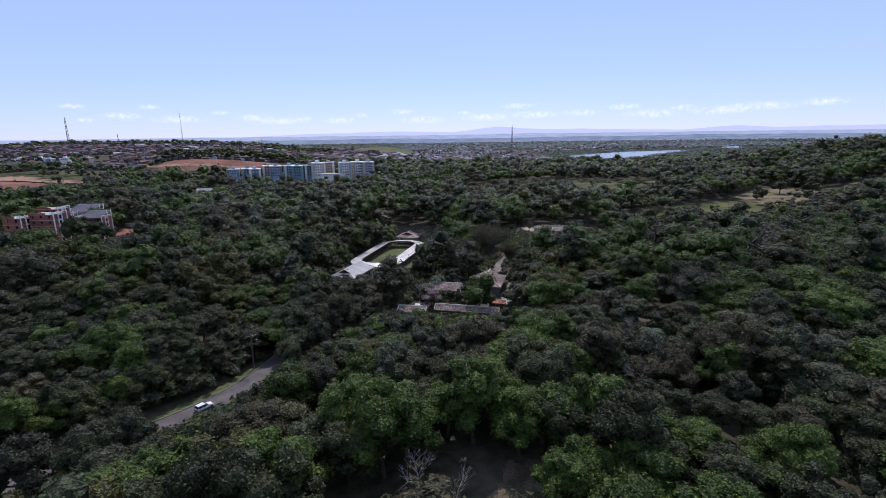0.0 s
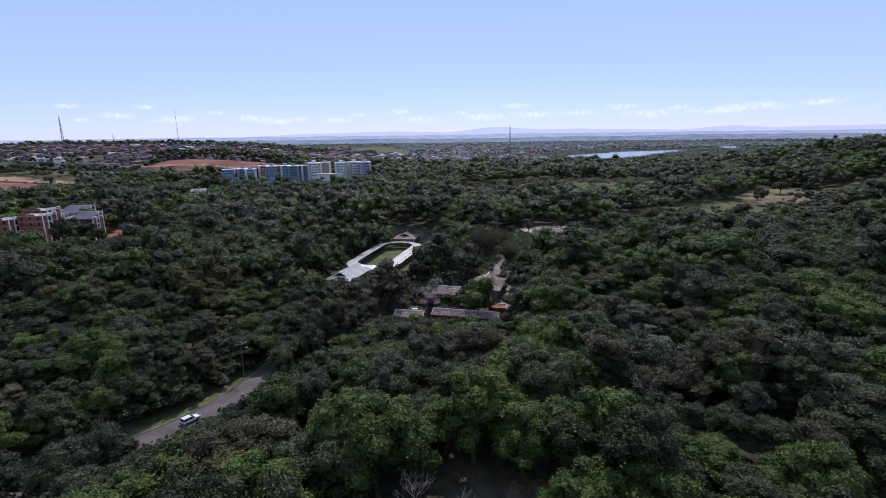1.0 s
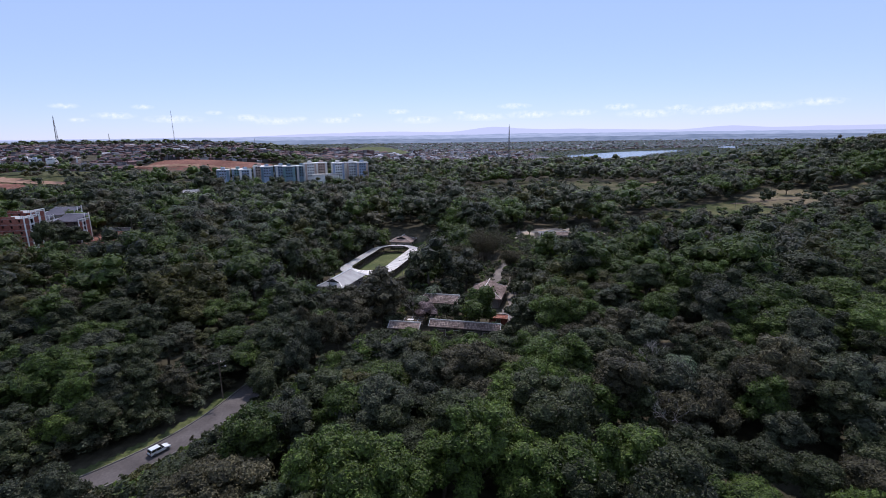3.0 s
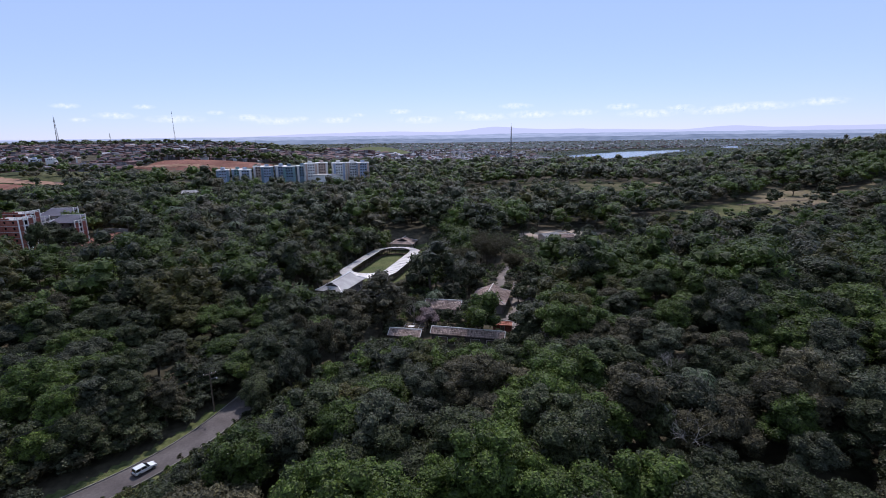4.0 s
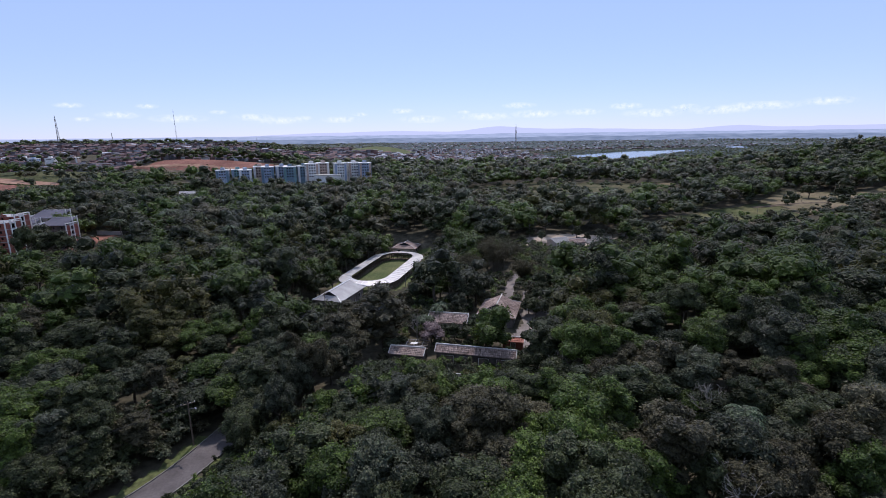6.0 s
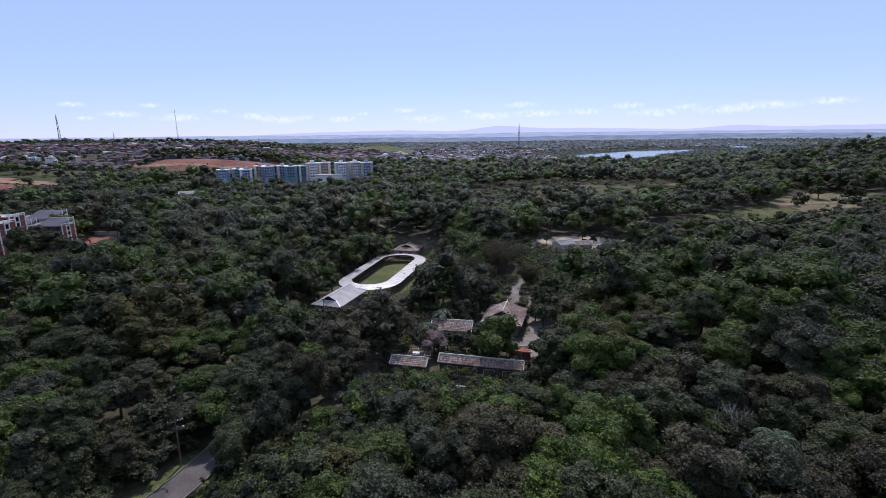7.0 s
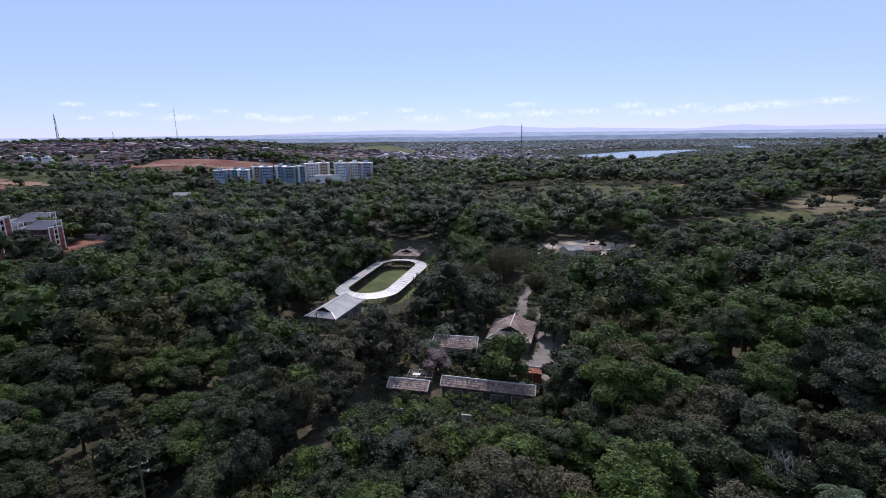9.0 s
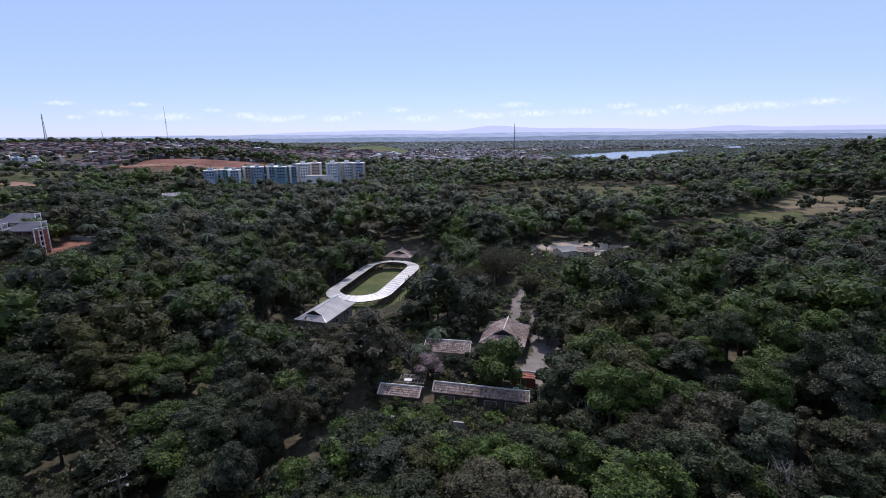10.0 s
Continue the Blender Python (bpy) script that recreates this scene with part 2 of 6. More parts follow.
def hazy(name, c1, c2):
    """A glowing far backdrop with haze painted in as colour, in long level bands."""
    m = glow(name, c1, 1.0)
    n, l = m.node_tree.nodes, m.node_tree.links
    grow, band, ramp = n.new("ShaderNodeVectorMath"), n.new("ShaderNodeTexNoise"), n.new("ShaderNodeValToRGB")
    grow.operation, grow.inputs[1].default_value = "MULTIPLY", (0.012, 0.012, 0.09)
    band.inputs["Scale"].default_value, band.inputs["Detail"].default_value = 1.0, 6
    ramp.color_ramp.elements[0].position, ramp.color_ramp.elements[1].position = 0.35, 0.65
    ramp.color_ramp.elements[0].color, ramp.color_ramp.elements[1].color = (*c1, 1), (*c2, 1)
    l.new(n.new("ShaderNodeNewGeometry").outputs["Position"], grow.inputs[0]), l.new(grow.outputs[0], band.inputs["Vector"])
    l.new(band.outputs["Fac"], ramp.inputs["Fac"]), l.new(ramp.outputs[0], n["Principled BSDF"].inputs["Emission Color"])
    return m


# the ridges emit these blues: haze put into their colour
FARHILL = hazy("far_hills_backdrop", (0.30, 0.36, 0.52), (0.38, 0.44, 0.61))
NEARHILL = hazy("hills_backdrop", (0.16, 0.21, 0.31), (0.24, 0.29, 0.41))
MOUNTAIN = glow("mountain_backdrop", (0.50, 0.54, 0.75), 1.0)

# ---- mesh tools ----


class Geo:
    """Vertices and faces of one mesh."""

    def __init__(self):
        self.v, self.f = [], []

    def add(self, verts, faces):
        k = len(self.v)
        self.v += [tuple(p) for p in verts]
        self.f += [tuple(i + k for i in f) for f in faces]
        return self

    def box(self, x0, y0, z0, x1, y1, z1, m=None, taper=1.0):
        cx, cy = (x0 + x1) / 2, (y0 + y1) / 2
        vs = [(x, y, z0) for x, y in ((x0, y0), (x1, y0), (x1, y1), (x0, y1))]
        vs += [(cx + (x - cx) * taper, cy + (y - cy) * taper, z1) for x, y, _ in vs]
        if m:
            vs = [m @ Vector(p) for p in vs]
        return self.add(vs, [(3, 2, 1, 0), (4, 5, 6, 7), (0, 1, 5, 4), (1, 2, 6, 5), (2, 3, 7, 6), (3, 0, 4, 7)])

    def tube(self, a, b, r0, r1=None, n=6):
        a, b = Vector(a), Vector(b)
        r1 = r0 if r1 is None else r1
        q = (b - a).to_track_quat("Z", "Y")
        ring = [q @ Vector((math.cos(2 * math.pi * i / n), math.sin(2 * math.pi * i / n), 0)) for i in range(n)]
        vs = [a + c * r0 for c in ring] + [b + c * r1 for c in ring]
        fs = [(i, (i + 1) % n, n + (i + 1) % n, n + i) for i in range(n)] + [tuple(reversed(range(n))), tuple(range(n, 2 * n))]
        return self.add(vs, fs)

    def slab(self, quad, thick):
        """A sheet of that thickness under four corners."""
        top = [Vector(p) for p in quad]
        low = [p - Vector((0, 0, thick)) for p in top]
        k = len(top)
        return self.add(top + low, [tuple(range(k)), tuple(reversed(range(k, 2 * k)))] + [(i, i + k, (i + 1) % k + k, (i + 1) % k) for i in range(k)])

    def tiles(self, a, b, c, d, size_u, size_v):
        """Overlapping tiles on the slope with eave a-b and ridge d-c."""
        a, b, c, d = (Vector(p) for p in (a, b, c, d))
        up = (b - a).cross(d - a).normalized()
        nv = max(1, round((d - a).length / size_v))
        nu = max(1, round((b - a).length / size_u))
        for j in range(nv):
            for i in range(nu):
                lo0, lo1 = a.lerp(d, j / nv), b.lerp(c, j / nv)
                hi0, hi1 = a.lerp(d, (j + 1.12) / nv), b.lerp(c, (j + 1.12) / nv)
                p = [lo0.lerp(lo1, (i + 0.03) / nu), lo0.lerp(lo1, (i + 0.97) / nu), hi0.lerp(hi1, (i + 0.97) / nu), hi0.lerp(hi1, (i + 0.03) / nu)]
                lift = 0.07 + 0.03 * random.random()
                mid0, mid1 = (p[0] + p[1]) / 2 + up * (lift + 0.07), (p[2] + p[3]) / 2 + up * 0.08
                self.add([p[0] + up * lift, mid0, p[1] + up * lift, p[2] + up * 0.01, mid1, p[3] + up * 0.01, p[0], p[1]],
                         [(0, 1, 4, 5), (1, 2, 3, 4), (6, 7, 2, 1, 0)])
        return self

    def mesh(self, name, *mats):
        me = bpy.data.meshes.new(name)
        me.from_pydata(self.v, [], self.f)
        for m in mats:
            me.materials.append(m)
        me.update()
        return me


def part(name, geo, material, parent=None, label="", m=None):
    """One mesh object, under a thing or a part."""
    me = geo.mesh(name, material) if isinstance(geo, Geo) else geo
    ob = new(name, me)
    if parent:
        ob.parent = parent
    if m is not None:
        ob.matrix_basis = m
    return tagged(ob, label)


def thing(name, m, label, category, group="", kind=""):
    ob = new(name)
    ob.matrix_basis = m
    return tagged(ob, label, category, group, kind)


def tri_mesh(name, verts, mats, slots=None):
    """A mesh of loose triangles from an array of corners."""
    me = bpy.data.meshes.new(name)
    n = len(verts)
    me.vertices.add(n)
    me.vertices.foreach_set("co", np.ascontiguousarray(verts, dtype=np.float32).ravel())
    me.loops.add(n)
    me.loops.foreach_set("vertex_index", np.arange(n, dtype=np.int32))
    me.polygons.add(n // 3)
    me.polygons.foreach_set("loop_start", np.arange(0, n, 3, dtype=np.int32))
    for m in mats:
        me.materials.append(m)
    if slots is not None:
        me.polygons.foreach_set("material_index", np.ascontiguousarray(slots, dtype=np.int32))
    me.update(calc_edges=True)
    return me


# ---- the lie of the land ----
ROAD = [(-120, 18), (-95, 40), (-75, 57), (-59.5, 71.5), (-50.8, 79.8), (-44.9, 87.2), (-41.4, 95), (-39.0, 104), (-36, 120), (-33, 140), (-31, 160)]
HILLS = [  # x, y, spread x, spread y, height
    (95, 135, 75, 45, 7.0), (190, 225, 60, 40, -5.0), (215, 345, 95, 75, 3.0), (445, 475, 92, 140, 32.0), (-95, 150, 45, 40, 3.0),
    (-900, 1150, 330, 330, 50.0), (-430, 1080, 190, 160, 26.0), (-352, 768, 84, 27, 15.5), (-440, 530, 90, 75, 16.0), (-145, 1160, 70, 90, 26.0),
    (100, 640, 140, 80, 4.0), (-34, 166, 22, 18, -4.5), (-8, 200, 22, 30, -2.0), (60, 420, 120, 90, 3.0), (-10, 95, 40, 30, 1.0),
    (6, 57, 30, 19, 6.5), (62, 112, 34, 34, 3.0)]
PADS = [(-28, 231, 34, 16, -5.5), (-37, 190, 13, 12, -4.5), (4, 145, 26, 14, 1.0), (-225, 292, 42, 25, -5.0), (52, 255, 30, 22, 2.0)]  # x, y, radius, rim, height


def road_gap(x, y):
    """Distance to the road's middle line."""
    best = np.full(np.shape(x), 1e9)
    for (ax, ay), (bx, by) in zip(ROAD, ROAD[1:]):
        ux, uy = bx - ax, by - ay
        s = np.clip(((x - ax) * ux + (y - ay) * uy) / (ux * ux + uy * uy), 0, 1)
        best = np.minimum(best, np.hypot(x - ax - s * ux, y - ay - s * uy))
    return best


def land(x, y):
    x, y = np.asarray(x, dtype=float), np.asarray(y, dtype=float)
    z = 0.6 + 0.5 * np.sin(x / 23.0) * np.cos(y / 31.0) + 0.3 * np.sin(x / 9.0 + y / 13.0)
    z = z * np.exp(-(np.hypot(x, y) / 900.0) ** 2)
    drop = np.clip((y - 760) / 320, 0, 1)
    z = z - 10 * drop * drop * (3 - 2 * drop)
    for hx, hy, sx, sy, up in HILLS:
        z = z + up * np.exp(-0.5 * (((x - hx) / sx) ** 2 + ((y - hy) / sy) ** 2))
    for px, py, r, rim, level in PADS:
        s = np.clip((r + rim - np.hypot(x - px, y - py)) / rim, 0, 1)
        s = s * s * (3 - 2 * s)
        z = z * (1 - s) + level * s
    s = np.clip((16 - road_gap(x, y)) / 11, 0, 1)
    s = s * s * (3 - 2 * s)
    return z * (1 - s) + 1.5 * s


def lie(x, y):
    return float(land(x, y))


def axis(near, step, far):
    vals, v, d = list(np.arange(-near, near + 0.1, step)), near, step
    while v < far:
        d *= 1.16
        v = min(v + d, far)
        vals = [-v] + vals + [v]
    return np.array(vals)


gx, gy = axis(260, 5, 4900), axis(260, 5, 4900) + 0.0
GX, GY = np.meshgrid(gx, gy)
GZ = land(GX, GY)
nx, ny = len(gx), len(gy)
ids = np.arange(nx * ny).reshape(ny, nx)
quads = np.stack([ids[:-1, :-1], ids[:-1, 1:], ids[1:, 1:], ids[1:, :-1]], -1).reshape(-1, 4)
me = bpy.data.meshes.new("ground")
me.from_pydata(np.stack([GX, GY, GZ], -1).reshape(-1, 3).tolist(), [], quads.tolist())
me.materials.append(FLOOR)
me.polygons.foreach_set("use_smooth", np.ones(len(quads), dtype=bool))
tagged(new("ground", me), "dark leaf-littered earth under the trees, reaching the horizon", "ground", "", "structure")


def inside(x, y, poly):
    x, y = np.asarray(x, dtype=float), np.asarray(y, dtype=float)
    hit = np.zeros(x.shape, dtype=bool)
    for (ax, ay), (bx, by) in zip(poly, poly[1:] + poly[:1]):
        cross = ((ay > y) != (by > y)) & (x < (bx - ax) * (y - ay) / ((by - ay) or 1e-9) + ax)
        hit ^= cross
    return hit


def ground_z(x, y):
    """Height of the ground sheet itself, between its grid points."""
    x, y = np.asarray(x, dtype=float), np.asarray(y, dtype=float)
    i, j = np.clip(np.searchsorted(gx, x) - 1, 0, nx - 2), np.clip(np.searchsorted(gy, y) - 1, 0, ny - 2)
    u, v = (x - gx[i]) / (gx[i + 1] - gx[i]), (y - gy[j]) / (gy[j + 1] - gy[j])
    return GZ[j, i] * (1 - u) * (1 - v) + GZ[j, i + 1] * u * (1 - v) + GZ[j + 1, i] * (1 - u) * v + GZ[j + 1, i + 1] * u * v


def patch(name, poly, step, material, label, category, up=0.12, ragged=0.6):
    """A piece of other ground that follows the land, with an uneven rim."""
    xs, ys = [p[0] for p in poly], [p[1] for p in poly]
    ax, ay = np.arange(min(xs) - step, max(xs) + step, step), np.arange(min(ys) - step, max(ys) + step, step)
    X, Y = np.meshgrid(ax, ay)
    rng = np.random.RandomState(len(name) + len(poly))
    X, Y = X + rng.uniform(-0.35, 0.35, X.shape) * step * ragged, Y + rng.uniform(-0.35, 0.35, Y.shape) * step * ragged
    keep = inside(X[:-1, :-1] + step / 2, Y[:-1, :-1] + step / 2, poly)
    Z = ground_z(X, Y) + up
    idx = np.arange(X.size).reshape(X.shape)
    f = np.stack([idx[:-1, :-1], idx[:-1, 1:], idx[1:, 1:], idx[1:, :-1]], -1)[keep]
    used, back = np.unique(f, return_inverse=True)
    g = bpy.data.meshes.new(name)
    g.from_pydata(np.stack([X, Y, Z], -1).reshape(-1, 3)[used].tolist(), [], back.reshape(-1, 4).tolist())
    g.materials.append(material)
    return tagged(new(name, g), label, category, "", "structure")


COURT = [(15.5, 148), (17, 143), (19, 139.5), (21.5, 141), (23.5, 149), (25.0, 156), (28.5, 164), (27.5, 178), (23, 179), (20.5, 169), (20, 158), (17.5, 152)]
PATHWAY = [(17, 173), (19.5, 173), (21, 186), (25.5, 200), (29.5, 212), (28, 213), (23, 202), (18.2, 190)]
LOT = [(27, 256), (38, 267), (50, 274), (66, 275), (84, 262), (78, 253), (70, 248), (58, 243), (46, 243), (36, 249)]
FIELD = [(98, 289), (112, 301), (124, 310), (138, 318), (160, 333), (181, 340), (203, 356), (208, 340), (201, 311), (193, 305), (179, 305), (159, 302), (144, 302), (133, 302), (120, 291), (103, 281)]
SITEYARD = [(-205, 282), (-210, 300), (-216, 318), (-203, 320), (-186, 304), (-165, 290), (-158, 268), (-172, 262), (-190, 272)]
CLEARING = [(7, 53), (14, 50), (17, 55), (13, 61), (8, 60)]
RAVINE = [(-18, 43), (-17, 57), (-4, 57), (3, 61), (8, 61), (9, 52), (15, 49), (16, 43)]   # open shaded dip below the front wood
SANDY = [(-134, 181), (-122, 183), (-111, 175), (-113, 166), (-125, 162), (-136, 171)]
BROWN = [(-58, 105), (-53, 102), (-49, 106), (-49, 112), (-53, 117), (-58, 116)]
RINGYARD = [(-28 + 0.23 * a + 0.973 * b, 231.5 + 0.973 * a - 0.23 * b) for a, b in ((-31, -5), (-24, -14), (20, -14), (34, -4), (40, 8), (36, 16), (-20, 14), (-31, 5))]
RUBBLE_HEAPS = [(-186, 287), (-178, 281), (-170, 276)]
VERGE = [(-62.9, 75.0), (-54.3, 83.4), (-48.9, 90.2), (-46.0, 96.6), (-43.6, 105), (-41.7, 104.6), (-44, 95.9), (-47.1, 88.9), (-52.7, 81.8), (-61.4, 73.5)]
VERGE_2 = [(-48.9, 77.9), (-42.7, 85.5), (-38.8, 94.1), (-36.4, 103.4), (-34.7, 103), (-37.1, 93.5), (-41, 84.4), (-47.6, 76.6)]
DIRTROAD = [(-520, 445), (-420, 475), (-385, 473), (-345, 478), (-322, 482), (-322, 490), (-350, 490), (-390, 487), (-430, 495), (-520, 473)]
DIRTSLOPE = [(-520, 385), (-440, 412), (-390, 436), (-345, 456), (-326, 470), (-345, 474), (-385, 468), (-425, 470), (-520, 438)]
SLOPE = [(-640, 440), (-330, 440), (-300, 520), (-300, 600), (-380, 660), (-640, 620)]
REDBANK = [(-425, 694), (-400, 690), (-340, 690), (-250, 688), (-222, 720), (-250, 757), (-300, 768), (-370, 769), (-415, 748)]
REDTRACK = [(-510, 664), (-460, 692), (-370, 707), (-280, 700), (-280, 708), (-370, 720), (-465, 704), (-520, 676)]
BANKGREY = [(-413, 655), (-368, 660), (-328, 700), (-398, 702)]
MEADOW_END = [(203, 356), (218, 372), (232, 389), (252, 410), (270, 392), (290, 378), (335, 392), (330, 360), (290, 346), (262, 338), (230, 330), (203, 311), (209, 340)]
CARTTRACK = [(190, 336), (214, 344), (236, 346), (262, 352), (300, 362), (301, 366), (262, 356), (235, 350), (213, 348), (189, 340)]
GREENHILL = [(-225, 1090), (-160, 1060), (-90, 1070), (-60, 1120), (-70, 1200), (-150, 1250), (-230, 1200)]
MEADOWS = [[(30, 330), (70, 340), (75, 360), (35, 356)], [(110, 480), (200, 470), (215, 510), (130, 520)], [(20, 450), (70, 440), (85, 475), (30, 490)], [(-60, 420), (-30, 415), (-20, 450), (-50, 460)], [(-230, 380), (-190, 372), (-185, 392), (-225, 398)]]

patch("courtyard", COURT, 0.9, COURTFLOOR, "pale worn concrete courtyard between the houses", "courtyard", 0.14, 0.3)
patch("footpath", PATHWAY, 0.9, COURTFLOOR, "pale trodden dirt path behind the bungalow", "path", 0.13)
patch("parking_lot", LOT, 2.0, SAND, "pale sandy car park with reddish soil", "car park", 0.15)
patch("meadow", FIELD, 3.0, MEADOWGRASS, "open strip of thin green and straw-coloured grass", "meadow", 0.2)
patch("meadow_edge", MEADOW_END, 3.0, DRY, "trampled dry grass at the end of the meadow", "meadow", 0.3)
patch("cart_track", CARTTRACK, 1.6, LITTER, "brown cart track worn across the meadow", "track", 0.42)
patch("site_yard", SITEYARD, 2.0, REDSOIL, "churned red soil beside the unfinished flats", "building site", 0.2)
patch("clearing", CLEARING, 0.9, LITTER, "dry brown litter in a gap between trees", "clearing", 0.12)
patch("sandy_clearing", SANDY, 1.5, LITTER, "brown sandy clearing under spreading trees", "clearing", 0.15)
patch("brown_bank", BROWN, 1.2, LITTER, "brown bank with dead leaves", "bank", 0.15)
patch("yard", RINGYARD, 1.5, GRASS, "short grass yard around the roofed ring", "yard", 0.10)
patch("verge", VERGE, 0.9, GRASS, "grass verge along the road", "verge", 0.10)
patch("verge", VERGE_2, 0.9, GRASS, "narrow grass verge beside the road", "verge", 0.10)
patch("grass_slope", SLOPE, 8, SCRUB, "rough green slope below the town", "slope", 0.25)
patch("dirt_slope", DIRTSLOPE, 5, REDSOIL, "bare reddish cutting below the dirt road", "cutting", 0.5)
patch("dirt_road", DIRTROAD, 4, ORANGE, "wide orange dirt road across the slope", "dirt road", 0.8)
patch("red_bank", REDBANK, 6, REDSOIL, "bare red earth bank behind the flats", "earth bank", 0.5)
patch("dirt_track", REDTRACK, 4, ORANGE, "pale orange track along the red bank", "dirt road", 0.9)
patch("rubble_bank", BANKGREY, 5, LITTER, "greyish rubble bank under the track", "earth bank", 0.5)
patch("green_hill", GREENHILL, 12, GRASS, "smooth grassy hill among the houses", "hill", 0.8)
patch("scrub_rise", [(0, 330), (60, 312), (160, 340), (215, 420), (195, 510), (90, 530), (10, 500)], 7, SCRUBLAND, "rough olive scrub on a low rise", "scrub", 0.22)
for q in MEADOWS:
    patch("glade", q, 4, DRY, "thin dry grass between scattered trees", "glade", 0.2)


def ribbon(name, line, half, material, label, category, up, side=0.0, depth=0.0):
    """A strip along a line, or a kerb when it has depth."""
    g, pts = Geo(), []
    for (ax, ay), (bx, by) in zip(line, line[1:]):
        k = max(2, int(math.hypot(bx - ax, by - ay) / 2.5))
        pts += [(ax + (bx - ax) * i / k, ay + (by - ay) * i / k) for i in range(k)]
    pts.append(line[-1])
    for _ in range(6):
        pts = [pts[0]] + [tuple((p[c] + 2 * q[c] + r[c]) / 4 for c in (0, 1)) for p, q, r in zip(pts, pts[1:], pts[2:])] + [pts[-1]]
    rows = []
    for i, p in enumerate(pts):
        a, b = pts[max(0, i - 1)], pts[min(len(pts) - 1, i + 1)]
        d = math.hypot(b[0] - a[0], b[1] - a[1])
        nxx, nyy = -(b[1] - a[1]) / d, (b[0] - a[0]) / d
        z = float(ground_z(*p)) + up
        rows.append([(p[0] + nxx * (side + s * half), p[1] + nyy * (side + s * half), z) for s in (-1, 1)])
    for r, s in zip(rows, rows[1:]):
        if depth:
            g.slab([r[0], s[0], s[1], r[1]], depth)
        else:
            g.add([r[0], s[0], s[1], r[1]], [(0, 1, 2, 3)])
    return tagged(part(name, g, material), label, category, "", "structure")


ribbon("road", ROAD, 2.55, ASPHALT, "grey asphalt park road curving between trees", "road", 0.16)
for s in (-2.66, 2.66):
    ribbon("kerb", ROAD, 0.08, KERB, "stained concrete kerb along the road", "kerb", 0.30, s, 0.35)

# water and distance
LAKE = [(330, 1400), (420, 1500), (560, 1640), (800, 1740), (830, 1700), (650, 1500), (545, 1380), (520, 1290), (545, 1190), (470, 1110), (390, 1110), (340, 1200), (320, 1290)]
RIVER = [(1030, 1930), (1075, 2050), (1180, 2120), (1200, 2080), (1120, 1960), (1080, 1840), (1040, 1830)]
MARSH = [(150, 1060), (420, 1000), (900, 1030), (1500, 1500), (1900, 2000), (1500, 2150), (900, 2120), (500, 1900), (250, 1600), (180, 1300)]
patch("marsh", MARSH, 25, MANGROVE, "dark mangrove flats round the lagoon, bluish with painted haze", "marsh", 0.5)
patch("water", RIVER, 12, WATER, "bright bend of a river beyond the lagoon", "river", 1.2, 0.2)
patch("plain", [(-900, 2050), (900, 2150), (1500, 2050), (3300, 2700), (3300, 3000), (1500, 4000), (-1500, 4000), (-2800, 3300), (-2800, 2600)], 60, PLAINS, "far plain with bluish haze put into its green", "plain", 3.0)
patch("water", LAKE, 14, WATER, "calm pale lagoon reflecting the sky", "lagoon", 1.2, 0.2)


def ridge_line(name, radius, base, tops, material, label):
    """A far range seen edge-on: heights along an arc."""
    g, k = Geo(), 240
    for i in range(k + 1):
        a = radians(-75 + 150 * i / k)
        az = math.degrees(a)
        top = sum(hh * math.exp(-0.5 * ((az - c) / w) ** 2) for c, w, hh in tops) + base + 3.5 * noise.noise((az * 0.55, radius * 0.01, 0)) + 1.6 * noise.noise((az * 2.3, 7, radius * 0.01))
        g.v += [(radius * math.sin(a), radius * math.cos(a), -10.0), (radius * math.sin(a), radius * math.cos(a), top), (radius * 1.02 * math.sin(a), radius * 1.02 * math.cos(a), -10.0)]
        if i:
            j = 3 * i
            g.f += [(j - 3, j, j + 1, j - 2), (j - 2, j + 1, j + 2, j - 1)]
    return tagged(part(name, g, material), label, "hills", "", "structure")


ridge_line("low_hills", 4120, 16, [(-34, 6, 16), (-20, 5, 12), (-8, 4, 14), (3, 4, 8), (14, 4, 14), (27, 5, 18), (38, 4, 14)], NEARHILL, "low hills beyond the plain with blue haze in their colour")
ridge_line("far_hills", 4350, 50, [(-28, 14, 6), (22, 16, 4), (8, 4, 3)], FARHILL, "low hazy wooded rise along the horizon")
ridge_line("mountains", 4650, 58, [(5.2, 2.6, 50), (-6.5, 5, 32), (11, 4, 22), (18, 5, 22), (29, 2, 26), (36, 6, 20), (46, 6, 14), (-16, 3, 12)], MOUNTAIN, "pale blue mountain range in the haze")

# ---- buildings ----


def turn_to(x, y, z, deg):
    return pose(x, y, z, 0, 0, deg)


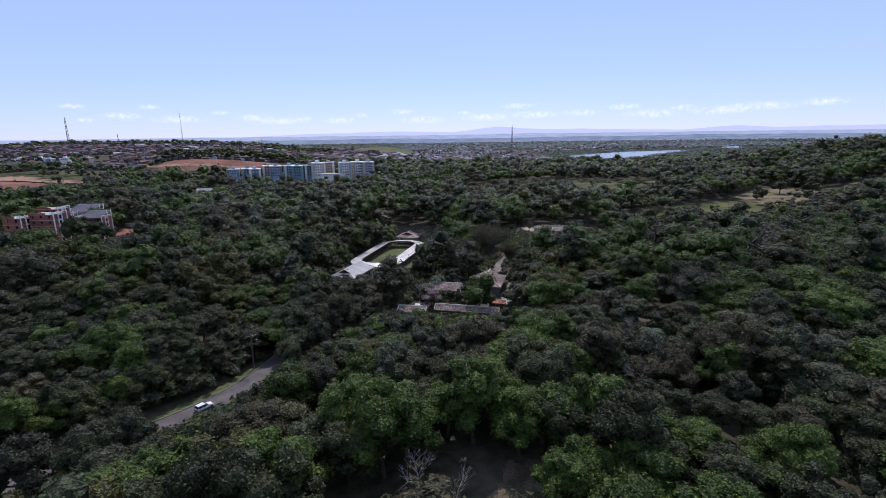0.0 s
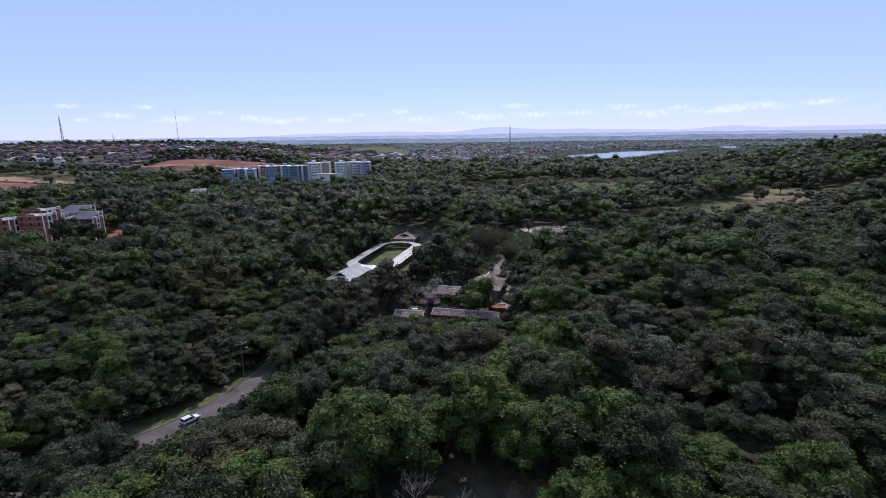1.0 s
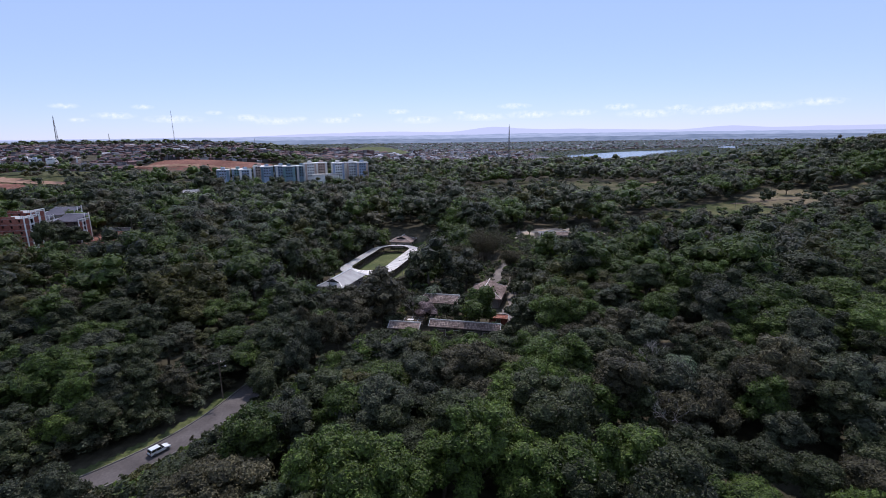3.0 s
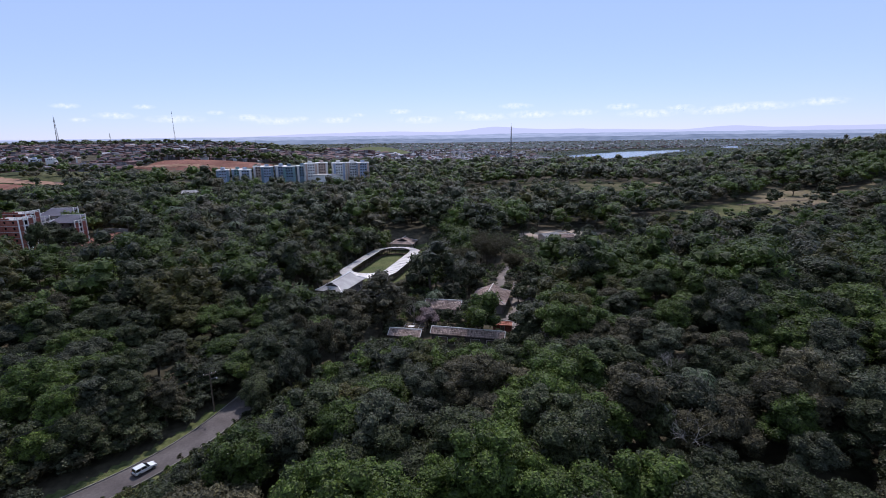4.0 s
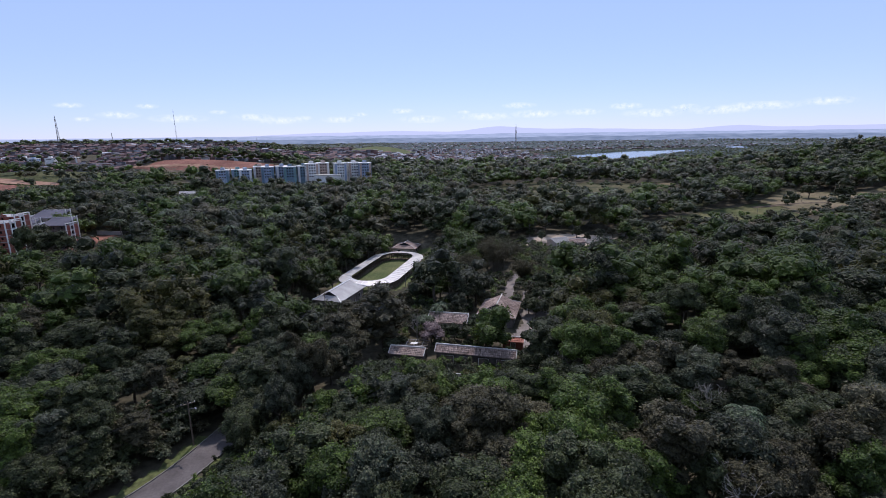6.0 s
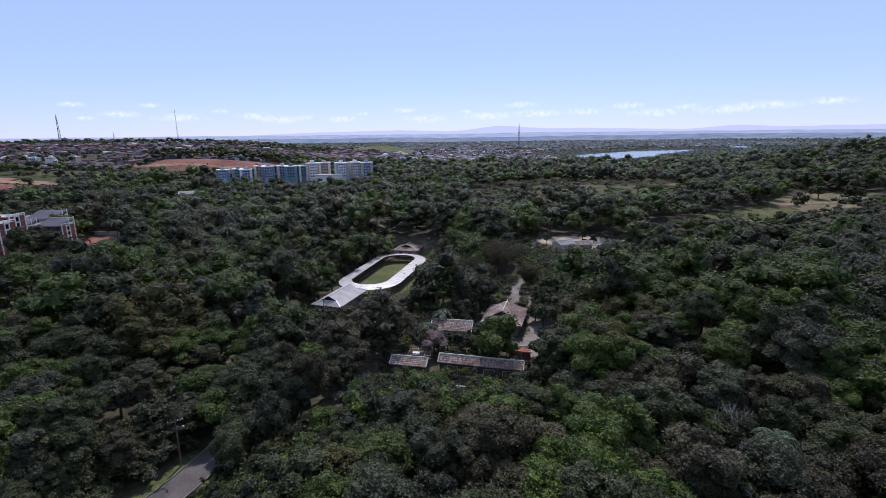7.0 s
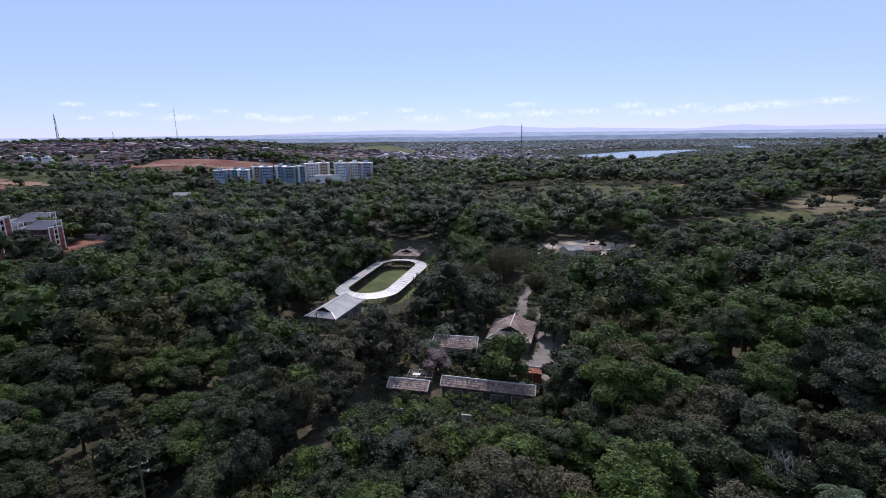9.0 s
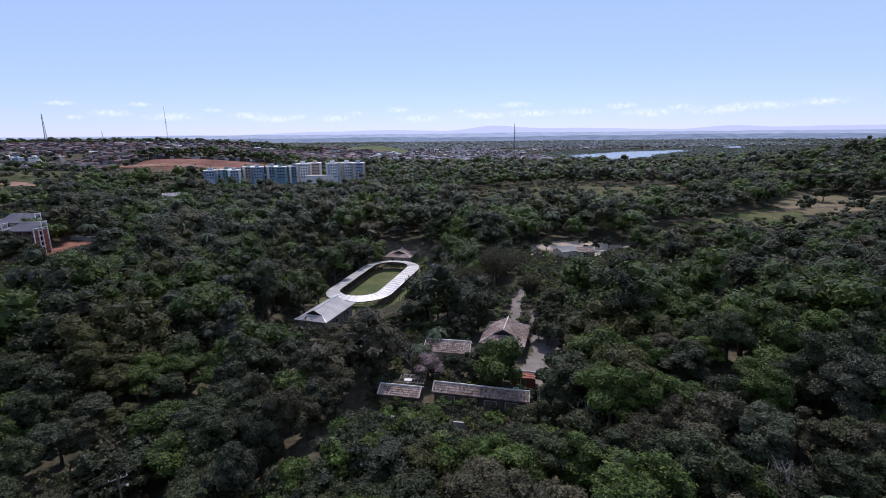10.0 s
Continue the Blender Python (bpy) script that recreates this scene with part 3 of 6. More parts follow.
def dutch_roof(parent, w, l, eave, ridge, inset, over, material, tiled, cap):
    """Hipped roof with a small dark gablet at each end, over a plan w by l; local y runs along the ridge."""
    hw, hl = w / 2 + over, l / 2 + over
    gz = eave + (ridge - eave) * 0.46          # foot of the gablet
    gw = hw * 0.50
    gy = hl - inset
    a, b, c, d = (-hw, -hl, eave), (hw, -hl, eave), (hw, hl, eave), (-hw, hl, eave)
    r0, r1 = (0, -gy, ridge), (0, gy, ridge)
    g0l, g0r, g1l, g1r = (-gw, -gy, gz), (gw, -gy, gz), (-gw, gy, gz), (gw, gy, gz)
    slopes = [[b, c, g1r, r1, r0, g0r], [d, a, g0l, r0, r1, g1l], [a, b, g0r, g0l], [c, d, g1l, g1r]]
    for s in slopes:
        part("roof_slope", Geo().slab(s, 0.12), material, parent)
    if tiled:
        for e0, e1, t1, t0 in ((b, c, r1, r0), (d, a, r0, r1)):
            # the steep hips are left to the slabs, tiles lie between the gablets
            p = [(e0[0], r0[1] if e0[1] < 0 else r1[1], eave), (e1[0], r0[1] if e1[1] < 0 else r1[1], eave), t1, t0]
            part("roof_tiles", Geo().tiles(*p, 0.45, 0.55), material, parent)
        for e0, e1, t1, t0 in ((a, b, g0r, g0l), (c, d, g1l, g1r)):
            part("roof_tiles", Geo().tiles(e0, e1, t1, t0, 0.5, 0.55), material, parent)
    for y, s in ((-gy, -1), (gy, 1)):
        part("gablet", Geo().add([(-gw, y + 0.02 * s, gz), (gw, y + 0.02 * s, gz), (0, y + 0.02 * s, ridge - 0.12), (-gw, y - 0.3 * s, gz), (gw, y - 0.3 * s, gz), (0, y - 0.3 * s, ridge - 0.12)],
                                 [(0, 1, 2), (5, 4, 3), (0, 3, 4, 1), (1, 4, 5, 2), (2, 5, 3, 0)]), DARK, parent, "dark louvred gablet")
    g = Geo().tube((0, -gy - 0.3, ridge + 0.06), (0, gy + 0.3, ridge + 0.06), 0.16)
    part("ridge_cap", g, cap, parent)
    for e, t in ((a, g0l), (b, g0r), (c, g1r), (d, g1l)):
        part("hip_cap", Geo().tube(Vector(e) + Vector((0, 0, 0.05)), Vector(t) + Vector((0, 0, 0.05)), 0.12), cap, parent)


def walls(parent, w, l, z0, z1, material, openings, thick=0.22):
    """Four outer walls with door and window openings cut through them. openings: side, middle, half width, low, high."""
    sides = {"s": (w, Matrix.Translation((0, -l / 2, 0))), "n": (w, pose(0, l / 2, 0, 0, 0, 180)), "e": (l, pose(w / 2, 0, 0, 0, 0, 90)), "w": (l, pose(-w / 2, 0, 0, 0, 0, -90))}
    for key, (length, m) in sides.items():
        x, half, boxes = -length / 2, length / 2, []
        for _, mid, hw, lo, hi in sorted(o for o in openings if o[0] == key):
            boxes.append((x, z0, mid - hw, z1))
            if lo > z0:
                boxes.append((mid - hw, z0, mid + hw, lo))
            boxes.append((mid - hw, hi, mid + hw, z1))
            x = mid + hw
        boxes.append((x, z0, half, z1))
        for xa, za, xb, zb in boxes:
            part("wall_panel" if len(boxes) > 1 else "wall", Geo().box(xa, 0, za, xb, thick, zb, m), material, parent)
        for _, mid, hw, lo, hi in (o for o in openings if o[0] == key):
            kind = "door" if lo <= z0 + 0.2 else "window"
            pane = part(kind, Geo().box(mid - hw + 0.01, 0.10, lo + 0.01, mid + hw - 0.01, 0.15, hi - 0.01, m), DARK if kind == "window" else TIMBER, parent)
            g = Geo()
            for x0, x1, za, zb in ((mid - hw, mid - hw + 0.08, lo, hi), (mid + hw - 0.08, mid + hw, lo, hi), (mid - hw + 0.08, mid + hw - 0.08, hi - 0.08, hi)):
                g.box(x0, 0.03, za, x1, 0.09, zb, m)
            part("frame", g, WHITE, pane)


# pavilion by the ring
pav = thing("pavilion", turn_to(-38.0, 191.2, -4.5, -17), "pale metal-roofed pavilion with dark gablets and plastered walls", "pavilion")
dutch_roof(pav, 8.8, 16.6, 3.9, 6.5, 2.2, 0.9, DULLSHEET, False, SEAM)
walls(pav, 8.8, 16.6, 0, 3.85, GREYWALL, [("s", -1.8, 0.6, 1.1, 2.3), ("s", 1.6, 0.6, 1.1, 2.3), ("e", -5, 0.8, 1.1, 2.4), ("e", -1.5, 0.8, 1.1, 2.4), ("e", 2, 0.5, 0, 2.1), ("e", 5.5, 0.8, 1.1, 2.4), ("w", -3, 0.8, 1.1, 2.4), ("w", 3, 0.8, 1.1, 2.4)])
part("plinth", Geo().box(-5.0, -8.9, -0.6, 5.0, 8.9, -0.01), CONCRETE, pav)

# small hip-roofed hut beyond the ring
hut = thing("hut", turn_to(-21.8, 267.5, float(lie(-21.8, 267.5)), -12), "low hut with a grey hipped roof beyond the ring", "hut")
dutch_roof(hut, 10.5, 9.0, 3.2, 5.6, 2.6, 0.9, TILE, False, RIDGE)
walls(hut, 10.5, 9.0, 0, 3.15, PLASTER, [("s", -2.5, 0.8, 1.0, 2.2), ("s", 2, 0.6, 0, 2.1), ("e", 0, 0.8, 1.0, 2.2)])

# the roofed ring
RC, RD, RS = Vector((-28, 231.5)), Vector((0.23, 0.973)).normalized(), 16.0
RN = Vector((RD.y, -RD.x))


def ring_point(s, r):
    """A point of the stadium line at radius r; s runs from 0 to 1 along it."""
    straight, arc = 2 * RS, math.pi * 9.5
    total = 2 * (straight + arc)
    d = (s % 1) * total
    if d < straight:
        p = RD * (-RS + d) + RN * r
    elif d < straight + arc:
        a = math.pi * (d - straight) / arc
        p = RD * (RS + math.sin(a) * r) + RN * (math.cos(a) * r)
    elif d < 2 * straight + arc:
        p = RD * (RS - (d - straight - arc)) - RN * r
    else:
        a = math.pi * (d - 2 * straight - arc) / arc
        p = RD * (-RS - math.sin(a) * r) - RN * (math.cos(a) * r)
    return RC + p


ring = thing("roofed_ring_walk", pose(0, 0, 0), "oval covered walk with pale metal roof panels on timber posts", "covered walk")
NP = 52
for i in range(NP):
    s0, s1 = (i + 0.012) / NP, (i + 0.988) / NP
    q = []
    for s, r, z in ((s0, 12.1, -2.35), (s1, 12.1, -2.35), (s1, 7.2, -1.75), (s0, 7.2, -1.75)):
        p = ring_point(s, r)
        q.append((p.x, p.y, z))
    part("roof_panel", Geo().slab(q, 0.07), SHEET, ring)
    a, b = ring_point(i / NP, 12.15), ring_point(i / NP, 7.15)
    part("seam", Geo().tube((a.x, a.y, -2.30), (b.x, b.y, -1.70), 0.07, None, 5), SEAM, ring)
for i in range(0, NP):
    for r, top in ((11.6, -2.4), (7.7, -1.9)):
        p = ring_point(i / NP, r)
        part("post", Geo().tube((p.x, p.y, -5.7), (p.x, p.y, top), 0.10, 0.09, 6), TIMBER, ring)
for r, z, hgt, nm in ((7.7, -4.7, 0.12, "rail"), (7.7, -5.15, 0.12, "rail"), (11.6, -4.7, 0.12, "rail"), (11.8, -2.55, 0.18, "beam"), (7.5, -1.98, 0.18, "beam")):
    g = Geo()
    for i in range(NP):
        a0, b0 = ring_point(i / NP, r - 0.06), ring_point((i + 1) / NP, r - 0.06)
        a1, b1 = ring_point(i / NP, r + 0.06), ring_point((i + 1) / NP, r + 0.06)
        g.slab([(a1.x, a1.y, z), (b1.x, b1.y, z), (b0.x, b0.y, z), (a0.x, a0.y, z)], hgt)
    part(nm, g, TIMBER, ring)
g = Geo()
for i in range(NP):
    q = [ring_point(s, r) for s, r in ((i / NP, 11.5), ((i + 1) / NP, 11.5), ((i + 1) / NP, 7.8), (i / NP, 7.8))]
    g.slab([(p.x, p.y, -5.32) for p in q], 0.2)
part("walkway", g, LITTER, ring, "earth-coloured walking surface")

# bungalow with a tiled roof
bung = thing("bungalow", turn_to(13.7, 161.0, 1.0, -15), "bungalow with a weathered clay-tiled roof and dark gablets", "house")
dutch_roof(bung, 9.2, 12.0, 3.1, 5.9, 2.6, 0.8, TILE, True, RIDGE)
walls(bung, 9.2, 12.0, 0, 3.05, GREYWALL, [("s", -2, 0.7, 1.0, 2.2), ("s", 2, 0.45, 0, 2.1), ("e", -3.5, 0.7, 1.0, 2.2), ("e", 0.5, 0.45, 0, 2.1), ("e", 3.5, 0.7, 1.0, 2.2)])


def gable_house(name, x, y, z, deg, length, depth, eave, ridge, roof, wall, label, category, openings=(), over=0.5, skew=0.0):
    """House with a tiled gable roof; the ridge runs along local x."""
    t = thing(name, turn_to(x, y, z, deg), label, category)
    hx, hy = length / 2 + over, depth / 2 + over
    for e0, e1, r1, r0 in (((-hx, -hy, eave), (hx, -hy, eave), (hx, skew, ridge), (-hx, skew, ridge)), ((hx, hy, eave), (-hx, hy, eave), (-hx, skew, ridge), (hx, skew, ridge))):
        part("roof_slope", Geo().slab([e0, e1, r1, r0], 0.10), roof, t)
        part("roof_tiles", Geo().tiles(e0, e1, r1, r0, 0.42, 0.5), roof, t)
    part("ridge_cap", Geo().tube((-hx, skew, ridge + 0.1), (hx, skew, ridge + 0.1), 0.17), RIDGE, t, "pale mortared ridge")
    for s in (-1, 1):
        part("verge_cap", Geo().tube((s * hx, -hy, eave + 0.1), (s * hx, skew, ridge + 0.1), 0.11), RIDGE, t)
        part("gable", Geo().add([(s * length / 2, -depth / 2, eave - 0.15), (s * length / 2, depth / 2, eave - 0.15), (s * length / 2, skew, ridge - 0.2), (s * (length / 2 - 0.2), -depth / 2, eave - 0.15), (s * (length / 2 - 0.2), depth / 2, eave - 0.15), (s * (length / 2 - 0.2), skew, ridge - 0.2)],
                                [(0, 1, 2), (5, 4, 3), (0, 3, 4, 1), (1, 4, 5, 2), (2, 5, 3, 0)]), wall, t)
    walls(t, length, depth, 0, eave - 0.12, wall, list(openings))
    return t


gable_house("cottage", -0.4, 153.6, 1.0, -11, 9.6, 5.0, 3.0, 4.7, TILE, PLASTER, "small plastered cottage under a faded tile roof", "house", [("s", 2.6, 0.5, 0, 2.1), ("s", -1, 0.6, 1.0, 2.1), ("e", 0, 0.6, 1.0, 2.1)])
gable_house("long_shed", 5.7, 133.6, 1.0, -13.0, 17.8, 2.9, 2.7, 3.9, TILE, DARKWALL, "long low shed with a pale tiled roof and white ridge", "shed", [("s", -6, 1.2, 0, 2.0), ("s", -2, 1.2, 0, 2.0), ("s", 2, 1.2, 0, 2.0), ("s", 6, 1.2, 0, 2.0)], 0.35)
gable_house("tiled_shed", -9.8, 135.0, 1.0, -11.5, 7.6, 3.6, 2.4, 3.5, TILE, DARKWALL, "short shed with a faded tile roof beside the long one", "shed", [("s", 0, 0.8, 0, 2.0)], 0.35)
gable_house("red_roof_shed", 15.2, 141.6, 1.0, -12, 4.8, 2.4, 2.2, 2.85, TILERED, BRICK, "small store with a reddish tile roof by the courtyard", "shed", [("s", 0, 0.6, 0, 1.9)], 0.3)

# timber frame of an open pen behind the tiled shed
pen = thing("open_pen", turn_to(-8.8, 139.6, 1.0, -8), "open pen of grey timber posts and roof battens", "pen")
for x in (-3.4, 0, 3.4):
    for y in (-1.6, 1.6):
        part("post", Geo().tube((x, y, -0.1), (x, y, 2.4), 0.09), TIMBER, pen)
for y in (-1.6, 0, 1.6):
    part("beam", Geo().box(-3.7, y - 0.07, 2.4, 3.7, y + 0.07, 2.55), STEEL, pen)
for i in range(12):
    x = -3.5 + i * 0.636
    part("batten", Geo().box(x - 0.05, -1.9, 2.56, x + 0.05, 1.9, 2.64), CONCRETE if i % 3 == 0 else TIMBER, pen)
part("panel", Geo().box(-0.6, -1.2, 2.65, 1.0, -0.2, 2.70), WHITE, pen, "single pale roof sheet")

# boundary wall in front of the sheds
bw = thing("boundary_wall", pose(0, 0, 0), "dark stained masonry wall in front of the sheds", "wall")
g = Geo()
for (ax, ay), (bx, by) in zip([(-16.5, 130), (-15, 127.5), (-6, 126), (4, 124.3), (15, 123)], [(-15, 127.5), (-6, 126), (4, 124.3), (15, 123), (19, 128)]):
    m = Matrix.Translation((ax, ay, 0)) @ pose(0, 0, 0, 0, 0, math.degrees(math.atan2(by - ay, bx - ax)))
    k = math.hypot(bx - ax, by - ay)
    part("wall_panel", Geo().box(0, -0.1, -0.5, k - 0.02, 0.1, 2.9, m), CONCRETE, bw)
    part("coping", Geo().box(0, -0.16, 2.9, k - 0.02, 0.16, 3.0, m), CONCRETE, bw)
# low troughs and tables in the yard of the sheds
for x, y, w, l, hgt in ((-2.0, 138.3, 1.2, 0.7, 0.9), (2.5, 137.0, 1.4, 0.5, 0.8), (9.5, 135.6, 0.6, 1.0, 0.9), (11.0, 135.2, 0.6, 1.1, 0.9), (12.6, 135.0, 1.0, 1.0, 2.6)):
    t = thing("trough", turn_to(x, y, 1.1, -11), "pale concrete trough in the yard behind the long shed", "trough", "troughs")
    gg = Geo()
    gg.box(-w / 2, -l / 2, 0, w / 2, l / 2, hgt - 0.15)
    part("base", gg, CONCRETE, t)
    gg = Geo()
    for x0, y0, x1, y1 in ((-w / 2 - 0.05, -l / 2 - 0.05, w / 2 + 0.05, -l / 2 + 0.1), (-w / 2 - 0.05, l / 2 - 0.1, w / 2 + 0.05, l / 2 + 0.05), (-w / 2 - 0.05, -l / 2 + 0.1, -w / 2 + 0.1, l / 2 - 0.1), (w / 2 - 0.1, -l / 2 + 0.1, w / 2 + 0.05, l / 2 - 0.1)):
        gg.box(x0, y0, hgt - 0.15, x1, y1, hgt)
    part("rim", gg, WHITE, t)

# house and shelter by the car park
gable_house("white_roof_house", 48.5, 246.5, 2.0, 24, 7.5, 7.0, 3.0, 4.2, CONCRETE, PLASTER, "house with a pale sheet roof at the car park", "house", [("s", 0, 0.6, 0, 2.1)])
gable_house("pink_roof_house", 56.3, 246.6, 2.0, 4, 6.5, 7.0, 2.8, 3.8, TILE, PLASTER, "house with a faded pinkish tile roof", "house", [("s", 0, 0.6, 0, 2.1)])


def car(x, y, z, deg, paint, label, group=""):
    """Estate car, local +x to the front."""
    t = thing("car", turn_to(x, y, z, deg) @ Matrix.Scale(0.80, 4), label, "car", group)
    bm = bmesh.new()
    prof = [(-2.0, 0.35), (-2.05, 0.75), (-1.95, 0.95), (0.75, 0.98), (1.75, 0.85), (2.05, 0.62), (2.05, 0.35)]
    left = [bm.verts.new((px, -0.84, pz)) for px, pz in prof]
    right = [bm.verts.new((px, 0.84, pz)) for px, pz in prof]
    bm.faces.new(left[::-1]), bm.faces.new(right)
    for i in range(len(prof)):
        j = (i + 1) % len(prof)
        bm.faces.new((left[i], left[j], right[j], right[i]))
    bmesh.ops.bevel(bm, geom=bm.edges[:], offset=0.07, segments=2, affect="EDGES")
    me = bpy.data.meshes.new("body")
    bm.to_mesh(me), bm.free()
    me.materials.append(paint)
    part("body", me, None, t)
    cab = [(-1.95, 0.94), (-1.75, 1.45), (0.05, 1.47), (0.85, 0.96)]
    g = Geo().add([(px, -0.78 + (0.12 if pz > 1.2 else 0), pz) for px, pz in cab] + [(px, 0.78 - (0.12 if pz > 1.2 else 0), pz) for px, pz in cab],
                  [(0, 3, 2, 1), (4, 5, 6, 7), (0, 1, 5, 4), (1, 2, 6, 5), (2, 3, 7, 6), (3, 0, 4, 7)])
    part("window", g, GLASS, t, "dark tinted windows all round")
    part("roof", Geo().box(-1.78, -0.70, 1.455, 0.08, 0.70, 1.53, None, 0.95), paint, t)
    for px in (-1.75, -0.85, 0.06):
        for s in (-1, 1):
            part("pillar", Geo().tube((px - (0.12 if px < -1 else -0.25 if px > 0 else 0), s * 0.79, 0.95), (px, s * 0.68, 1.48), 0.05, None, 5), paint, t)
    for px in (-1.25, 1.3):
        for s in (-1, 1):
            w = part("wheel", Geo().tube((px, s * 0.66, 0.33), (px, s * 0.88, 0.33), 0.33, 0.31, 14), TYRE, t)
            part("rim", Geo().tube((px, s * 0.87, 0.33), (px, s * 0.895, 0.33), 0.2, 0.17, 10), STEEL, w)
    for s in (-1, 1):
        part("headlight", Geo().box(1.92, s * 0.62 - 0.16, 0.62, 2.03, s * 0.62 + 0.16, 0.76), WHITE, t)
        part("tail_light", Geo().box(-2.07, s * 0.70 - 0.07, 0.70, -1.98, s * 0.70 + 0.07, 0.95), TILERED, t)
    part("bumper", Geo().box(-2.12, -0.8, 0.32, -2.0, 0.8, 0.55), CARDARK, t)
    return t


car(-46.3, 85.6, 1.5 + 0.17, 56, CARPAINT, "white estate car driving up the park road")
for x, y, d, p, w in ((66, 250, 10, CARPAINT, "white"), (70, 251.5, 12, CARPAINT, "white"), (75, 254, 70, CARDARK, "dark"), (34, 257, 40, CARPAINT, "white"), (62, 262, 20, CARDARK, "dark"), (-6, 258, 30, CARPAINT, "white"), (-2, 260, 25, CARDARK, "dark")):
    car(x, y, float(ground_z(x, y)) + 0.16, d, p, w + " car parked on sandy ground", "parked cars")

# power line along the road


def utility_pole(x, y, hgt, deg):
    z = float(ground_z(x, y))
    t = thing("utility_pole", turn_to(x, y, z, deg), "dark weathered utility pole with a crossarm and insulators", "utility pole", "utility poles")
    part("pole", Geo().tube((0, 0, -0.4), (0, 0, hgt), 0.15, 0.10, 8), TIMBER, t)
    part("crossarm", Geo().box(-1.1, -0.07, hgt - 0.5, 1.1, 0.07, hgt - 0.36), TIMBER, t)
    tips = []
    for px in (-1.0, 0.35, 1.0):
        part("insulator", Geo().tube((px, 0, hgt - 0.36), (px, 0, hgt - 0.12), 0.07, 0.05, 7), WHITE, t)
        tips.append(turn_to(x, y, z, deg) @ Vector((px, 0, hgt - 0.12)))
    part("lamp_arm", Geo().tube((0, 0, hgt - 1.4), (0.9, -1.1, hgt - 1.0), 0.04, None, 5), STEEL, t)
    part("lamp_head", Geo().box(0.75, -1.5, hgt - 1.06, 1.0, -0.95, hgt - 0.92), STEEL, t)
    return tips


LINE = [utility_pole(-66, 80, 8.2, 28), utility_pole(-43.3, 102.5, 8.2, 38), utility_pole(-37.0, 132, 8.0, 70), utility_pole(-35, 160, 8.0, 80)]
for a, b in zip(LINE, LINE[1:]):
    line = thing("power_cables", pose(0, 0, 0), "thin dark power cables strung between two poles", "cable", "power cables")
    for p, q in zip(a, b):
        g = Geo()
        pts = [p.lerp(q, k / 10) - Vector((0, 0, 0.55 * 4 * (k / 10) * (1 - k / 10))) for k in range(11)]
        for u, v in zip(pts, pts[1:]):
            g.tube(u, v, 0.018, None, 4)
        part("cable", g, TYRE, line)

# posts beside the road and the ring


def street_lamp(x, y, hgt, deg):
    t = thing("lamp_post", turn_to(x, y, float(ground_z(x, y)), deg), "thin grey lamp post with a short arm", "lamp post", "lamp posts")
    part("pole", Geo().tube((0, 0, -0.3), (0, 0, hgt), 0.09, 0.06), STEEL, t)
    part("arm", Geo().tube((0, 0, hgt - 0.1), (0.9, 0, hgt + 0.15), 0.04), STEEL, t)
    part("lamp_head", Geo().box(0.75, -0.12, hgt + 0.08, 1.3, 0.12, hgt + 0.2), STEEL, t)


for x, y, hgt, deg in ((-17.5, 213, 6.5, 180), (-8, 250, 6.5, 180), (112, 272, 8, 0), (38, 262, 9, 0), (180, 318, 6, 0)):
    street_lamp(x, y, hgt, deg)

# unfinished flats


